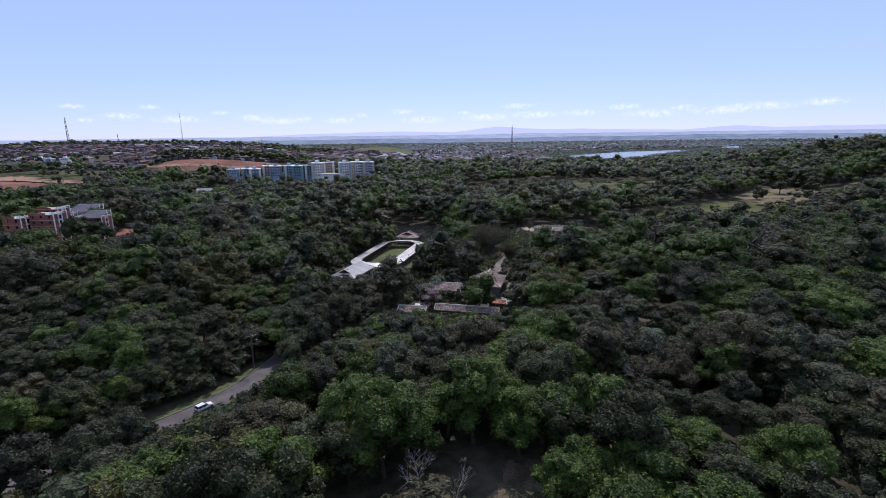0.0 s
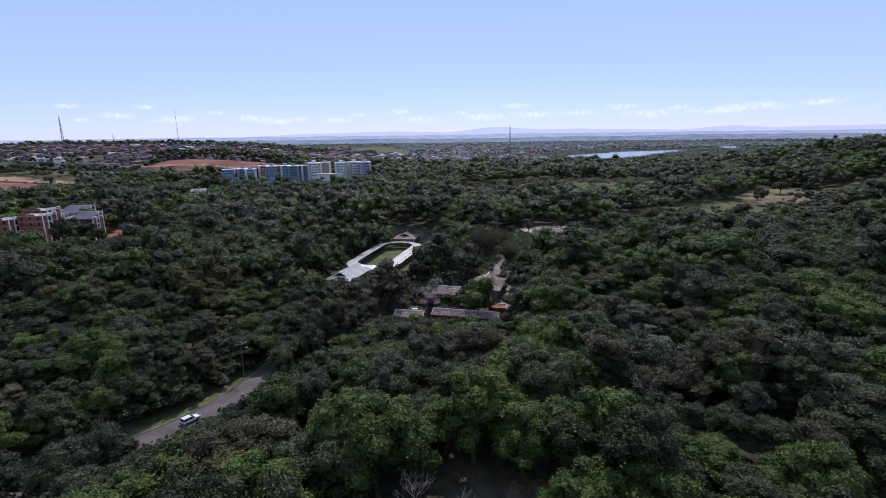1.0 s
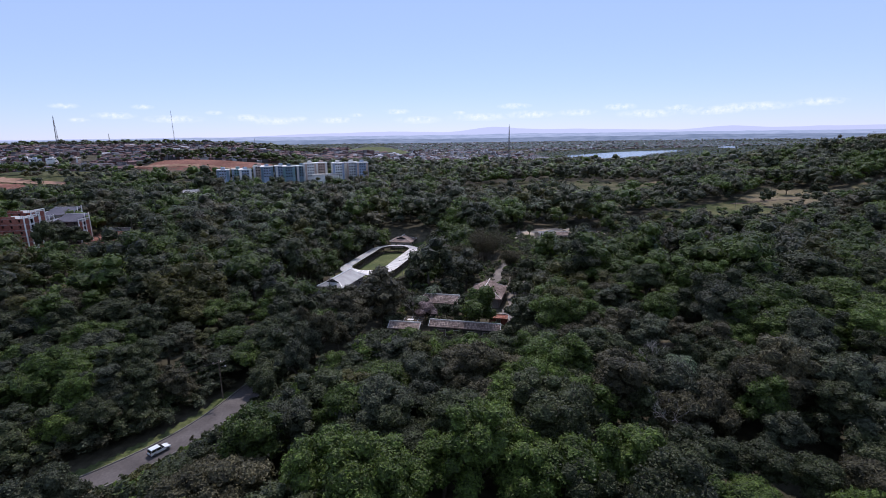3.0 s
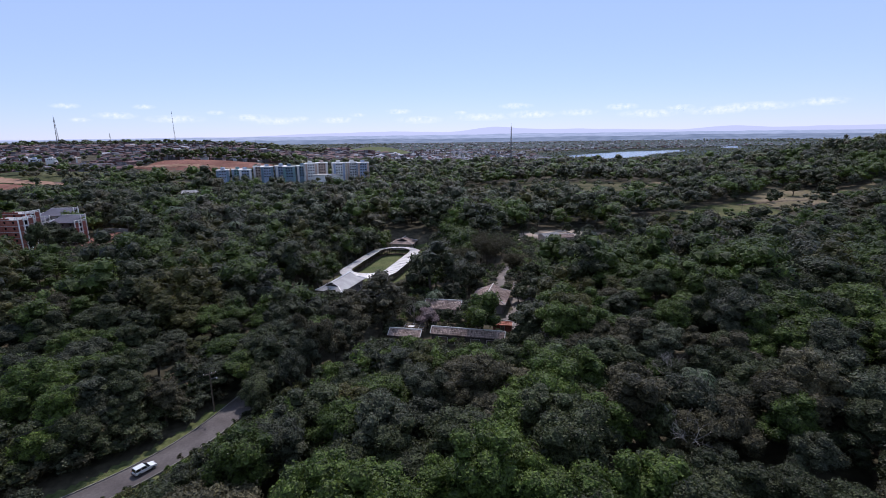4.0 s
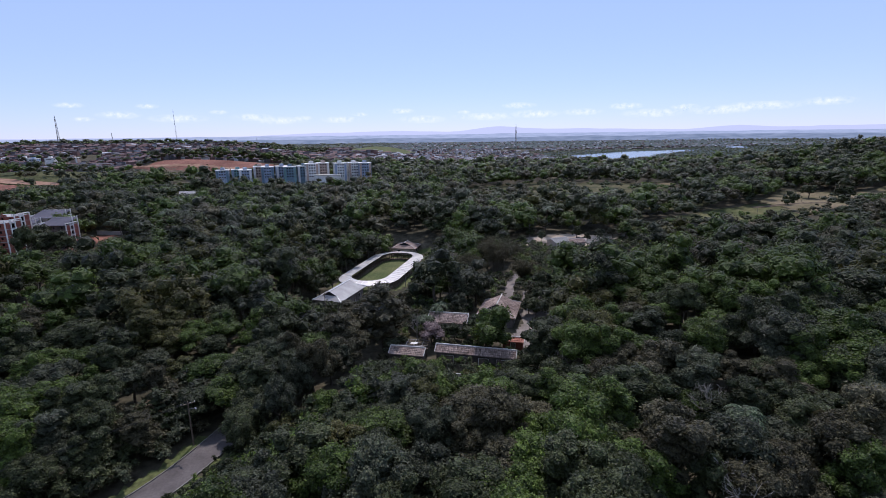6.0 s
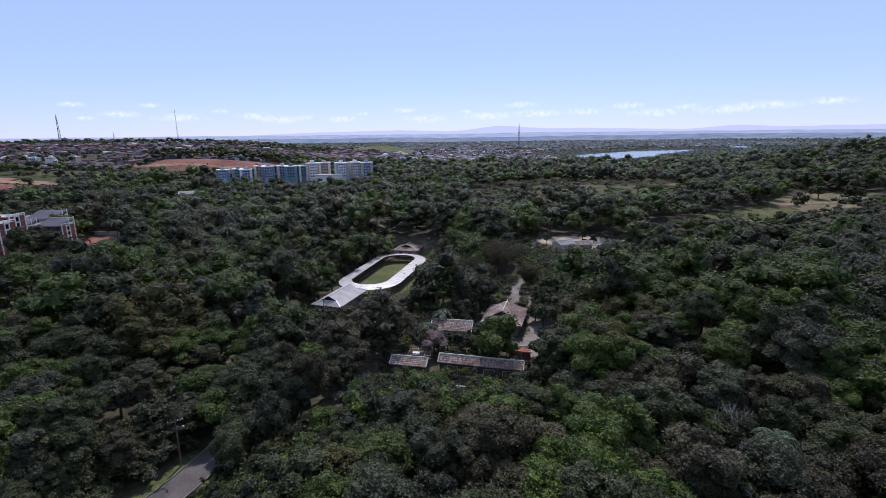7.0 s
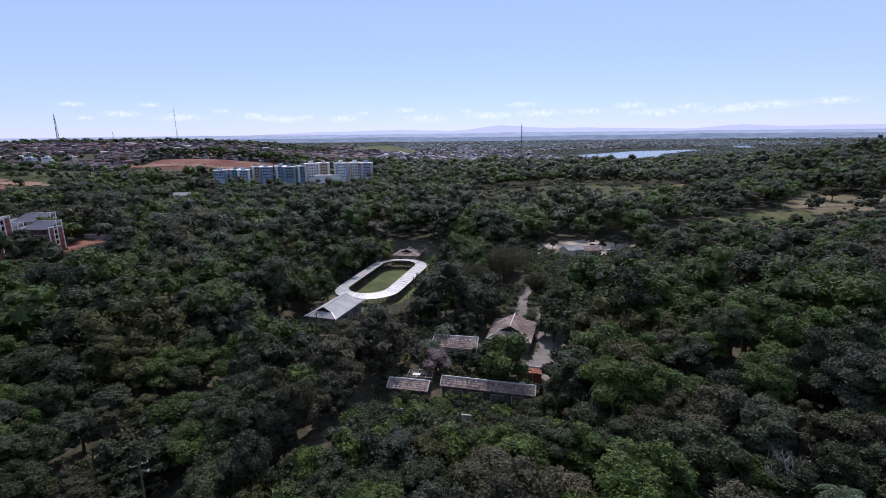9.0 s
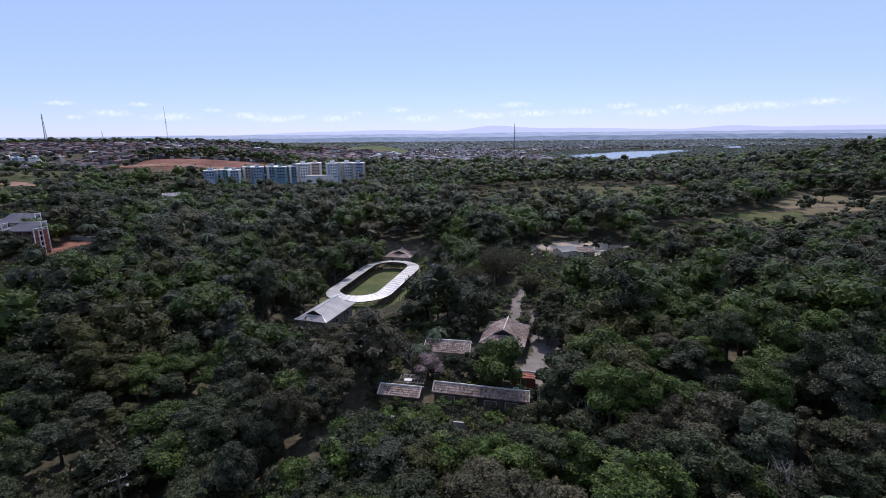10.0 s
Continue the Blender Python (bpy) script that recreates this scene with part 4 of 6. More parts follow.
def row_block(right, front, w, depth, base, eave, rise, wall, label):
    """Row of unfinished flats, seen by its front and its end towards +x; a pitched roof when it has a rise."""
    t = thing("unfinished_flats", pose(right - w / 2, front + depth / 2, base), label, "building", "unfinished flats")
    hx, hy, top = w / 2, depth / 2, eave - base
    floors = max(3, round(top / 3.0))
    fh = top / floors
    for k in range(1, floors + 1):
        part("floor_slab", Geo().box(-hx + 0.02, -hy - 0.12, k * fh - 0.2, hx - 0.02, hy - 0.02, k * fh), CONCRETE, t)
    # near-black block added behind the openings for the dark inside
    part("core", Geo().box(-hx + 1.2, -hy + 1.2, 0, hx - 1.2, hy - 0.4, top - 0.25), DARK, t, "solid black block painted as unlit rooms")
    part("rear_wall", Geo().box(-hx, hy - 0.25, 0, hx, hy, top), wall, t)
    n = max(2, round(w / 4.5))
    for k in range(floors):
        z0, z1 = k * fh, (k + 1) * fh - 0.22
        for i in range(n):
            a, b = -hx + w * i / n, -hx + w * (i + 1) / n
            c, g = (a + b) / 2, Geo()
            for x0, x1, za, zb in ((a, c - 0.55, z0, z1), (c + 0.55, b, z0, z1), (c - 0.55, c + 0.55, z0, z0 + 1.0), (c - 0.55, c + 0.55, z1 - 0.45, z1)):
                g.box(x0, -hy, za, x1, -hy + 0.2, zb)
            part("wall_bay", g, wall, t)
        part("end_wall", Geo().box(hx - 0.2, -hy + 0.3, z0, hx, -hy + 0.3 + depth * 0.3, z1), BRICK, t, "bare red brick end wall")
        end = part("end_wall", Geo().box(hx - 0.2, hy - depth * 0.42, z0, hx, hy - 0.3, z1), BRICK, t, "bare red brick end wall")
        part("lintel", Geo().box(hx - 0.1, -hy + depth * 0.3, z1 - 0.5, hx + 0.25, hy - depth * 0.38, z1), WHITE, end)
    for y0 in (-hy - 0.1, -hy + depth * 0.33, hy - depth * 0.42, hy - 0.3):
        part("white_pier", Geo().box(hx - 0.02, y0, -1, hx + 0.38, y0 + 0.42, top + (rise + 1.0 if y0 > 0 else 1.2)), WHITE, t)
    part("white_beam", Geo().box(hx - 0.02, -hy + 0.32, top + 0.7, hx + 0.36, hy - 0.32, top + 1.1), WHITE, t)
    if rise:
        part("roof_pitch", Geo().slab([(-hx - 0.3, -hy - 0.6, top + 0.15), (hx - 0.05, -hy - 0.6, top + 0.15), (hx - 0.05, hy + 0.3, top + rise), (-hx - 0.3, hy + 0.3, top + rise)], 0.22), SLATE, t, "bluish grey pitched roof")
        part("parapet", Geo().box(-hx - 0.55, -hy - 0.5, top - 1.2, -hx - 0.31, hy, top + rise * 0.5), WHITE, t)
        part("ridge_beam", Geo().box(-hx, hy + 0.31, top + rise - 0.6, hx, hy + 0.5, top + rise + 0.25), WHITE, t)
    else:
        for i in range(3):
            x0 = -hx + 0.8 + i * (w - 2.2) / 2
            part("column", Geo().box(x0, -hy + 0.3, top, x0 + 0.4, -hy + 0.7, top + 1.2 + 0.4 * (i % 2)), WHITE if i == 2 else BRICK, t)
        part("parapet", Geo().box(-hx, -hy - 0.1, top + 0.002, hx * 0.4, -hy + 0.1, top + 0.8), wall, t)
    return t


row_block(-212, 239, 9, 9, -4, 14.8, 0, BRICK, "unfinished flats of red hollow brick with a white-framed end")
row_block(-198.5, 243, 12.5, 9, -4, 16.0, 0, BRICK, "unfinished red brick flats with small dark windows")
row_block(-216, 268, 12, 9, -5, 15.2, 0, BRICK, "unfinished red brick flats behind the first row")
row_block(-204, 284, 13, 9, -6, 7.6, 3.0, DARKWALL, "unfinished flats with a bluish roof and a white-framed end")
row_block(-226, 286, 10, 9, -6, 6.2, 3.2, DARKWALL, "low unfinished flats with a bluish pitched roof")
row_block(-218, 298, 16, 9, -6, 9.4, 3.2, CONCRETE, "grey unfinished flats with a bluish pitched roof")

low = thing("site_wall", turn_to(-208, 322, -5.0, -10), "long bare concrete wall beside the building site", "wall")
part("wall_panel", Geo().box(-9, -0.15, -0.3, 9, 0.15, 2.2), CONCRETE, low)
part("coping", Geo().box(-9.1, -0.22, 2.2, 9.1, 0.22, 2.35), WHITE, low)
for i, (hx, hy) in enumerate(RUBBLE_HEAPS):
    bm = bmesh.new()
    bmesh.ops.create_icosphere(bm, subdivisions=3, radius=1.0)
    for v in bm.verts:
        v.co *= 1 + 0.35 * noise.noise(v.co * 2.2 + Vector((i * 3, 0, 0)))
        v.co.x, v.co.y, v.co.z = v.co.x * 3.6, v.co.y * 2.6, max(v.co.z, -0.2) * 1.5
    me = bpy.data.meshes.new("soil_heap")
    bm.to_mesh(me), bm.free()
    me.materials.append(REDSOIL)
    heap = new("soil_heap", me)
    heap.matrix_basis = pose(hx, hy, float(ground_z(hx, hy)) + 0.2, 0, 0, 40 * i)
    tagged(heap, "heap of red soil on the building site", "soil heap", "soil heaps")

# blocks of flats behind the wood


def tower_block(x, y, z, deg, w, l, floors, wall, strip, label):
    t = thing("apartment_block", turn_to(x, y, z, deg), label, "building", "apartment blocks")
    top = floors * 2.9
    part("wall", Geo().box(-w / 2, -l / 2, -3, w / 2, l / 2, top), wall, t)
    part("roof", Geo().box(-w / 2 - 0.3, -l / 2 - 0.3, top, w / 2 + 0.3, l / 2 + 0.3, top + 0.5), WHITE, t)
    part("water_tank", Geo().box(-2, -2, top + 0.5, 2, 2, top + 2.8), wall, t)
    for x0 in (-w / 2 + 0.3, w / 2 - 2.4):
        part("strip", Geo().box(x0, -l / 2 - 0.25, -3, x0 + 2.1, -l / 2, top - 0.2), strip, t)
    win = Geo().box(-0.75, -0.06, 0, 0.75, 0.06, 1.3).mesh("window", GLASS)
    for k in range(2, floors):
        for px in (-w * 0.2, w * 0.2, 0.0):
            part("window", win, None, t, "", pose(px, -l / 2 - 0.03, k * 2.9 + 0.9))
        for py in (-l * 0.28, l * 0.22):
            part("window", win, None, t, "", pose(-w / 2 - 0.03, py, k * 2.9 + 0.9, 0, 0, 90))
            part("window", win, None, t, "", pose(w / 2 + 0.03, py, k * 2.9 + 0.9, 0, 0, 90))
    return t


BLOCKS = [(-242, 556, BLUEWALL, TEALWALL, "pale blue", 5), (-230, 566, GREENWALL, BLUEWALL, "sage green", 5), (-218, 556, BLUEWALL, WHITE, "pale blue", 5), (-206, 566, PEACHWALL, WHITE, "peach and white", 6), (-194, 556, BLUEWALL, TEALWALL, "pale blue", 6), (-182, 566, BLUEWALL, WHITE, "pale blue", 6),
          (-170, 556, TEALWALL, GREENWALL, "teal", 6), (-158, 564, TEALWALL, WHITE, "teal", 6), (-147, 556, WHITE, PEACHWALL, "white", 7), (-137, 566, PEACHWALL, WHITE, "peach", 7), (-117, 558, WHITE, BLUEWALL, "white", 7), (-104, 566, WHITE, PEACHWALL, "white", 7), (-91, 560, BLUEWALL, PEACHWALL, "pale blue", 7)]
for i, (x, y, w, s, word, floors) in enumerate(BLOCKS):
    tower_block(x, y, 3.5, 18 + 3 * (i % 3), 12.6, 12, floors, w, s, word + " apartment block with balcony strips above the trees")
hall = thing("low_hall", turn_to(-127, 545, 3.5, 5), "low white hall in front of the apartment blocks", "hall")
part("wall", Geo().box(-13, -5, -3, 13, 5, 9), WHITE, hall)
part("roof", Geo().box(-13.5, -5.5, 9, 13.5, 5.5, 9.5), SHEET, hall)

for x, y, word in ((-612, 742, WHITE), (-594, 736, BLUEWALL), (-577, 745, WHITE), (-548, 752, PEACHWALL)):
    tower_block(x, y, lie(x, y), 10, 12, 9, 3, word, WHITE, "plain three-storey block among the hillside houses")

# single pale roofs in the wood
for x, y, w, l, deg, hgt in ((-207, 416, 11, 7, 20, 9.6), (92, 826, 30, 14, 5, 8), (282, 795, 34, 12, -30, 8), (-58, 592, 20, 9, 10, 8.5), (-34, 588, 14, 8, -10, 8), (-190, 400, 13, 8, 30, 4)):
    z = lie(x, y)
    gable_house("wood_house", x, y, z, deg, w, l, hgt - 2, hgt, DULLSHEET, PLASTER, "pale-roofed building standing among the trees", "house")


def lattice_mast(x, y, z, hgt, base, label):
    t = thing("radio_mast", pose(x, y, z), label, "mast", "masts")
    n = max(8, int(hgt / 4))
    corners = [(math.cos(a), math.sin(a)) for a in (0.5, 2.6, 4.7)]

    def at(c, k):
        r = base * (1 - 0.75 * k / n)
        return (c[0] * r, c[1] * r, hgt * k / n)
    for c in corners:
        part("leg", Geo().tube(at(c, 0), at(c, n), base * 0.13, base * 0.07, 5), STEEL, t)
    for k in range(n):
        g = Geo()
        for c, d in zip(corners, corners[1:] + corners[:1]):
            g.tube(at(c, k), at(d, k + 1), base * 0.06, None, 4)
            g.tube(at(c, k + 1), at(d, k + 1), base * 0.05, None, 4)
        part("brace", g, STEEL, t)
    part("antenna", Geo().tube((0, 0, hgt), (0, 0, hgt * 1.06), base * 0.08), STEEL, t)
    for k in (0.72, 0.86):
        part("dish", Geo().tube((base * 0.3, -base * 0.5, hgt * k), (base * 0.3, -base * 0.8, hgt * k), base * 0.45, base * 0.3, 10), PLASTER, t)


lattice_mast(80, 640, 5, 56, 1.6, "dark lattice radio mast rising from the wood")
lattice_mast(-839, 1100, 38, 62, 3.2, "tall lattice tower on the town hill")
lattice_mast(-660, 1240, 30, 86, 1.5, "slender guyed mast behind the town")
lattice_mast(-392, 1050, 34, 16, 1.2, "small antenna mast among the houses")
lattice_mast(-1060, 1600, 40, 30, 2.2, "distant antenna mast on the skyline")

# ---- the town ----
rng = np.random.RandomState(11)


def house_geo(w, l, hgt, flat):
    g, r = Geo(), Geo()
    g.box(-w / 2, -l / 2, -2.5, w / 2, l / 2, hgt)
    if flat:
        r.box(-w / 2 - 0.2, -l / 2 - 0.2, hgt, w / 2 + 0.2, l / 2 + 0.2, hgt + 0.35)
    else:
        for s in (-1, 1):
            r.slab([(-w / 2 - 0.4, s * (l / 2 + 0.4), hgt - 0.1), (w / 2 + 0.4, s * (l / 2 + 0.4), hgt - 0.1), (w / 2 + 0.4, 0, hgt + l * 0.2), (-w / 2 - 0.4, 0, hgt + l * 0.2)][::s], 0.15)
    return g, r


HOUSES = []
for k, (w, l, hgt, flat) in enumerate(((8, 7, 3.2, False), (9, 8, 6.0, False), (7, 9, 5.6, True), (11, 8, 3.4, False), (8, 10, 8.4, True), (14, 9, 5.8, False))):
    w, l, hgt = w * 0.80, l * 0.80, hgt * 0.80
    g, r = house_geo(w, l, hgt, flat)
    HOUSES.append((g, r, w, l, hgt))


def in_town(x, y):
    """Where houses stand: the slopes of the left hill and the plain beyond the wood."""
    left = (x < -150) & (y > 640 + np.where(x > -430, 175, 0)) & (y < 1250) & (x > -1150)
    plain = (y > 960) & (y < 3900) & (x > -330) & (x < 1700)
    lake = inside(x, y, LAKE)
    mangrove = (x > 260) & (y < 1750 + 0.35 * (x - 260))
    hill = inside(x, y, GREENHILL)
    slope = inside(x, y, REDBANK) | inside(x, y, REDTRACK) | inside(x, y, BANKGREY)
    return (left | (plain & ~mangrove)) & ~lake & ~hill & ~slope


near_town, far_walls = 0, [[Geo() for _ in HOUSEWALL], [Geo() for _ in HOUSEROOF]]
spots = []
for y0, y1, step, chance in ((640, 1260, 9.0, 0.92), (1260, 2100, 17, 0.55), (2100, 3900, 34, 0.60)):
    X, Y = np.meshgrid(np.arange(-1250, 1800, step), np.arange(y0, y1, step))
    X, Y = X + rng.uniform(-0.4, 0.4, X.shape) * step, Y + rng.uniform(-0.4, 0.4, X.shape) * step
    keep = in_town(X, Y) & (rng.rand(*X.shape) < chance) & (np.abs(X) < 0.98 * Y + 30)
    spots += [(x, y) for x, y in zip(X[keep], Y[keep]) if noise.noise((x * 0.006, y * 0.006, 3.0)) > (-0.16 if y > 1260 else -0.62) and not (x < -250 and 1010 < y < 1260 and noise.noise((x * 0.011, y * 0.011, 9.0)) > -0.22)]
shared = {}
for i, (x, y) in enumerate(spots):
    hilly = x < -150 and y < 1260
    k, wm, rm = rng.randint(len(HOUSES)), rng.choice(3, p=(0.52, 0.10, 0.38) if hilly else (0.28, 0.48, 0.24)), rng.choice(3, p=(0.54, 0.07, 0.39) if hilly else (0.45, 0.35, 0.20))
    g, r, w, l, hgt = HOUSES[k]
    m = turn_to(x, y, lie(x, y), rng.choice((-20, 10, 40)) + rng.uniform(-10, 10))
    if y < 880 and near_town < 140:
        near_town += 1
        key = (k, wm, rm)
        if key not in shared:
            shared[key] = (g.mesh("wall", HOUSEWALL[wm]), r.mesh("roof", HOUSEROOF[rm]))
        t = thing("town_house", m, ("brick", "white", "grey")[wm] + " walled town house under a " + ("clay", "pale sheet", "brown")[rm] + " roof on the hillside", "house", "houses of the town")
        part("wall", shared[key][0], None, t)
        part("roof", shared[key][1], None, t)
    else:
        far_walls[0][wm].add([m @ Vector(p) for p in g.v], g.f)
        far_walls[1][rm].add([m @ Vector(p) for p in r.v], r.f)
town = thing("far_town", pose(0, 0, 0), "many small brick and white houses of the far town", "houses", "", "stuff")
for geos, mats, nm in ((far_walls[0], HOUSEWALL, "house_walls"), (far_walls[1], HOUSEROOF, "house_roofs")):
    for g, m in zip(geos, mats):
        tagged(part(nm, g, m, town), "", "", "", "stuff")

# ---- trees ----


GOLD = (1 + 5 ** 0.5) / 2
ICOSA = np.array([(a, b * GOLD, 0) for a in (-1, 1) for b in (-1, 1)] + [(0, a, b * GOLD) for a in (-1, 1) for b in (-1, 1)] + [(b * GOLD, 0, a) for a in (-1, 1) for b in (-1, 1)]) / math.hypot(1, GOLD)
EDGE = min(np.linalg.norm(ICOSA[0] - q) for q in ICOSA[1:]) * 1.01
ICOSA_F = [(i, j, k) for i in range(12) for j in range(i + 1, 12) for k in range(j + 1, 12) if max(np.linalg.norm(ICOSA[i] - ICOSA[j]), np.linalg.norm(ICOSA[j] - ICOSA[k]), np.linalg.norm(ICOSA[i] - ICOSA[k])) < EDGE]
OCTA = np.array([(0, 0, 1), (1, 0, 0), (0, 1, 0), (-1, 0, 0), (0, -1, 0), (0, 0, -1)], dtype=float)
OCTA_F = [(0, 1, 2), (0, 2, 3), (0, 3, 4), (0, 4, 1), (5, 2, 1), (5, 3, 2), (5, 4, 3), (5, 1, 4)]


def ball(fine):
    """Corners and faces of a rough unit ball."""
    return (ICOSA, ICOSA_F) if fine else (OCTA, OCTA_F)


def crown(seed, leaves, size, flat=0.72, count=18, fine=False, ragged=0.55, mass=0.95, round_up=0.78):
    """Leaf triangles of a lobed crown, about 10 m wide, over the foot of the tree, round a rough inner mass."""
    r = np.random.RandomState(seed)
    lobes = []
    for k in range(count):
        a, e = r.uniform(0, 2 * np.pi), r.uniform(0.0, 1.0) ** 0.8
        rad = 3.5 * np.sqrt(1 - 0.8 * e * e) * r.uniform(0.45, 1.15)
        lobes.append((rad * np.cos(a), rad * np.sin(a), 3.9 + 4.5 * e * flat / 0.72 * r.uniform(0.75, 1.12), r.uniform(0.95, 1.75) * (18 / count) ** 0.25))
    lobes.append((0.2, 0.1, 5.6 + 0.8 * flat / 0.72, 2.4))
    L = np.array(lobes)
    squash = np.array((1, 1, round_up))
    out, need = [], leaves
    while need > 0:
        n = leaves * 3
        k = r.choice(len(L), n, p=L[:, 3] ** 2 / (L[:, 3] ** 2).sum())
        d = r.normal(size=(n, 3))
        d[:, 2] += 0.5
        d /= np.linalg.norm(d, axis=1)[:, None]
        rr = L[k, 3] * (0.84 + 0.36 * r.rand(n) ** 2.2)
        p = L[k, :3] + d * rr[:, None] * squash
        gap = np.linalg.norm((p[:, None, :] - L[None, :, :3]) / squash, axis=2) / L[None, :, 3]
        gap[np.arange(n), k] = 9
        ok = (gap.min(1) > 0.86) & (p[:, 2] > 1.9)
        p, d = p[ok][:need], d[ok][:need]
        out.append((p, d))
        need -= len(p)
    p, d = np.concatenate([o[0] for o in out]), np.concatenate([o[1] for o in out])
    n = len(p)
    nrm = d * 0.8 + r.normal(size=(n, 3)) * ragged + np.array((0, 0, 0.4))
    nrm /= np.linalg.norm(nrm, axis=1)[:, None]
    t = np.cross(nrm, r.normal(size=(n, 3)))
    t /= np.linalg.norm(t, axis=1)[:, None]
    b = np.cross(nrm, t)
    s = (size * r.uniform(0.6, 1.4, n))[:, None]
    tri = np.stack([p + t * s * 0.8 - nrm * s * 0.15 - np.array((0, 0, 0.15)) * s, p - t * s * 0.4 + b * s * 0.40, p - t * s * 0.4 - b * s * 0.40], 1)
    unit, faces = ball(fine)
    inner = [((unit * (1 + r.uniform(-0.16, 0.16, (len(unit), 1)))) * squash * q[3] * mass + q[:3])[np.array(faces)] for q in L]
    return np.concatenate([tri] + inner).reshape(-1, 3)


def trunk_tris(seed, limbs=5):
    """Tapered trunk and limbs as triangles."""
    r = np.random.RandomState(seed)
    g = Geo()
    lean = Vector((r.uniform(-0.5, 0.5), r.uniform(-0.5, 0.5), 3.4))
    g.tube((0, 0, -0.6), lean, 0.32, 0.22, 7)
    for k in range(limbs):
        a = 2 * np.pi * k / limbs + r.uniform(-0.4, 0.4)
        tip = lean + Vector((math.cos(a) * r.uniform(1.8, 3.0), math.sin(a) * r.uniform(1.8, 3.0), r.uniform(1.4, 3.2)))
        mid = lean.lerp(tip, 0.5) + Vector((0, 0, -0.25))
        g.tube(lean, mid, 0.17, 0.11, 5)
        g.tube(mid, tip, 0.11, 0.04, 5)
    return g


def plain_trunk(seed):
    a = trunk_tris(seed, 0)
    tri = []
    for f in a.f:
        for i in range(1, len(f) - 1):
            tri += [a.v[f[0]], a.v[f[i]], a.v[f[i + 1]]]
    return np.array(tri)


FLATS = (0.84, 0.72, 0.98, 0.78, 1.06, 0.70)
NEAR_SHAPES = [crown(40 + k, 3300, 0.27, FLATS[k], 26, True, 0.65) for k in range(6)]
JOIN_SHAPES = [crown(50 + k, 1700, 0.37, FLATS[k], 22, True, 0.65) for k in range(6)]
MID_SHAPES = [crown(60 + k, 540, 0.44, FLATS[k], 10, True, 0.42, 0.77, 0.90) for k in range(6)]
FAR_SHAPES = [crown(80 + k, 170, 0.58, FLATS[k], 5, True, 0.34, 0.74, 0.92) for k in range(6)]
BUSH_SHAPES = [crown(90 + k, 95, 0.85, FLATS[k], 5, False, 0.6, 0.8) for k in range(6)]
DIST_SHAPES = [crown(100 + k, 24, 0.90, FLATS[k], 1, True, 0.4, 0.80, 0.95) for k in range(6)]
SPECK_SHAPES = [crown(120 + k, 4, 2.2, FLATS[k], 1, False, 0.3)[:3 * 14] for k in range(6)]
TOPS = [float(q[:, 2].max()) for q in NEAR_SHAPES]
STEM = plain_trunk(5)

KINDS = ("dark", "bright", "olive", "grey", "yellow")
FRONT_CROWNS = [  # tall single trees of the front wood: x, y, height of the top, kind
    (-27, 60, 17.0, "olive"), (-24, 72, 17.2, "bright"), (-13, 62, 19.8, "bright"), (-8, 58.5, 21.6, "bright"), (4.4, 65, 22.0, "bright"), (-24, 47, 20.0, "dark"),
    (-9, 79, 18.3, "grey"), (15, 71, 19.8, "dark"), (21, 63, 20.0, "bright"), (23, 56.5, 21.0, "dark"), (35, 70.5, 14.3, "dark"), (37, 64, 12.0, "bright"), (46, 58, 16.0, "bright"),
    (18, 54.5, 15.5, "bright"), (27, 83.5, 19.6, "olive"), (48, 76, 14.0, "grey"), (-6, 75, 17.0, "dark"), (6, 91, 17.5, "olive"), (7.5, 70, 19.2, "bright"), (16, 87, 18.7, "bright"),
    (-2.3, 90.5, 16.2, "grey"), (18.5, 77, 18.6, "dark"), (29, 88, 18.0, "olive"), (35, 85, 17.2, "grey"), (40, 80.5, 15.0, "olive"), (-21.5, 75.5, 16.0, "grey")]
RIGHT_CROWNS = [
    (55, 86.5, 20.0, "olive"), (41, 91, 14.0, "grey"), (43.5, 95, 17.3, "dark"), (49, 85.5, 17.5, "olive"), (61.5, 81.5, 19.5, "grey"), (42, 106, 16.7, "grey"), (60, 107, 20.0, "bright"), (66.5, 99, 20.3, "grey"),
    (30, 114, 17.8, "bright"), (25, 117, 17.5, "bright"), (31, 111.5, 15.8, "olive"), (28, 124.5, 17.2, "yellow"), (20, 123.5, 13.4, "dark"), (46, 113.5, 18.8, "bright"), (47, 106.5, 15.8, "olive"), (43.5, 130, 15.6, "dark"),
    (46.5, 132.5, 16.0, "bright"), (59, 119, 21.2, "dark"), (54, 137, 20.6, "bright"), (51, 133, 20.6, "dark"), (66, 130.5, 21.8, "bright"), (43.5, 151, 15.0, "bright"), (58, 111, 21.8, "grey"), (90, 200, 12.0, "dark"), (99, 174, 14.6, "dark")]
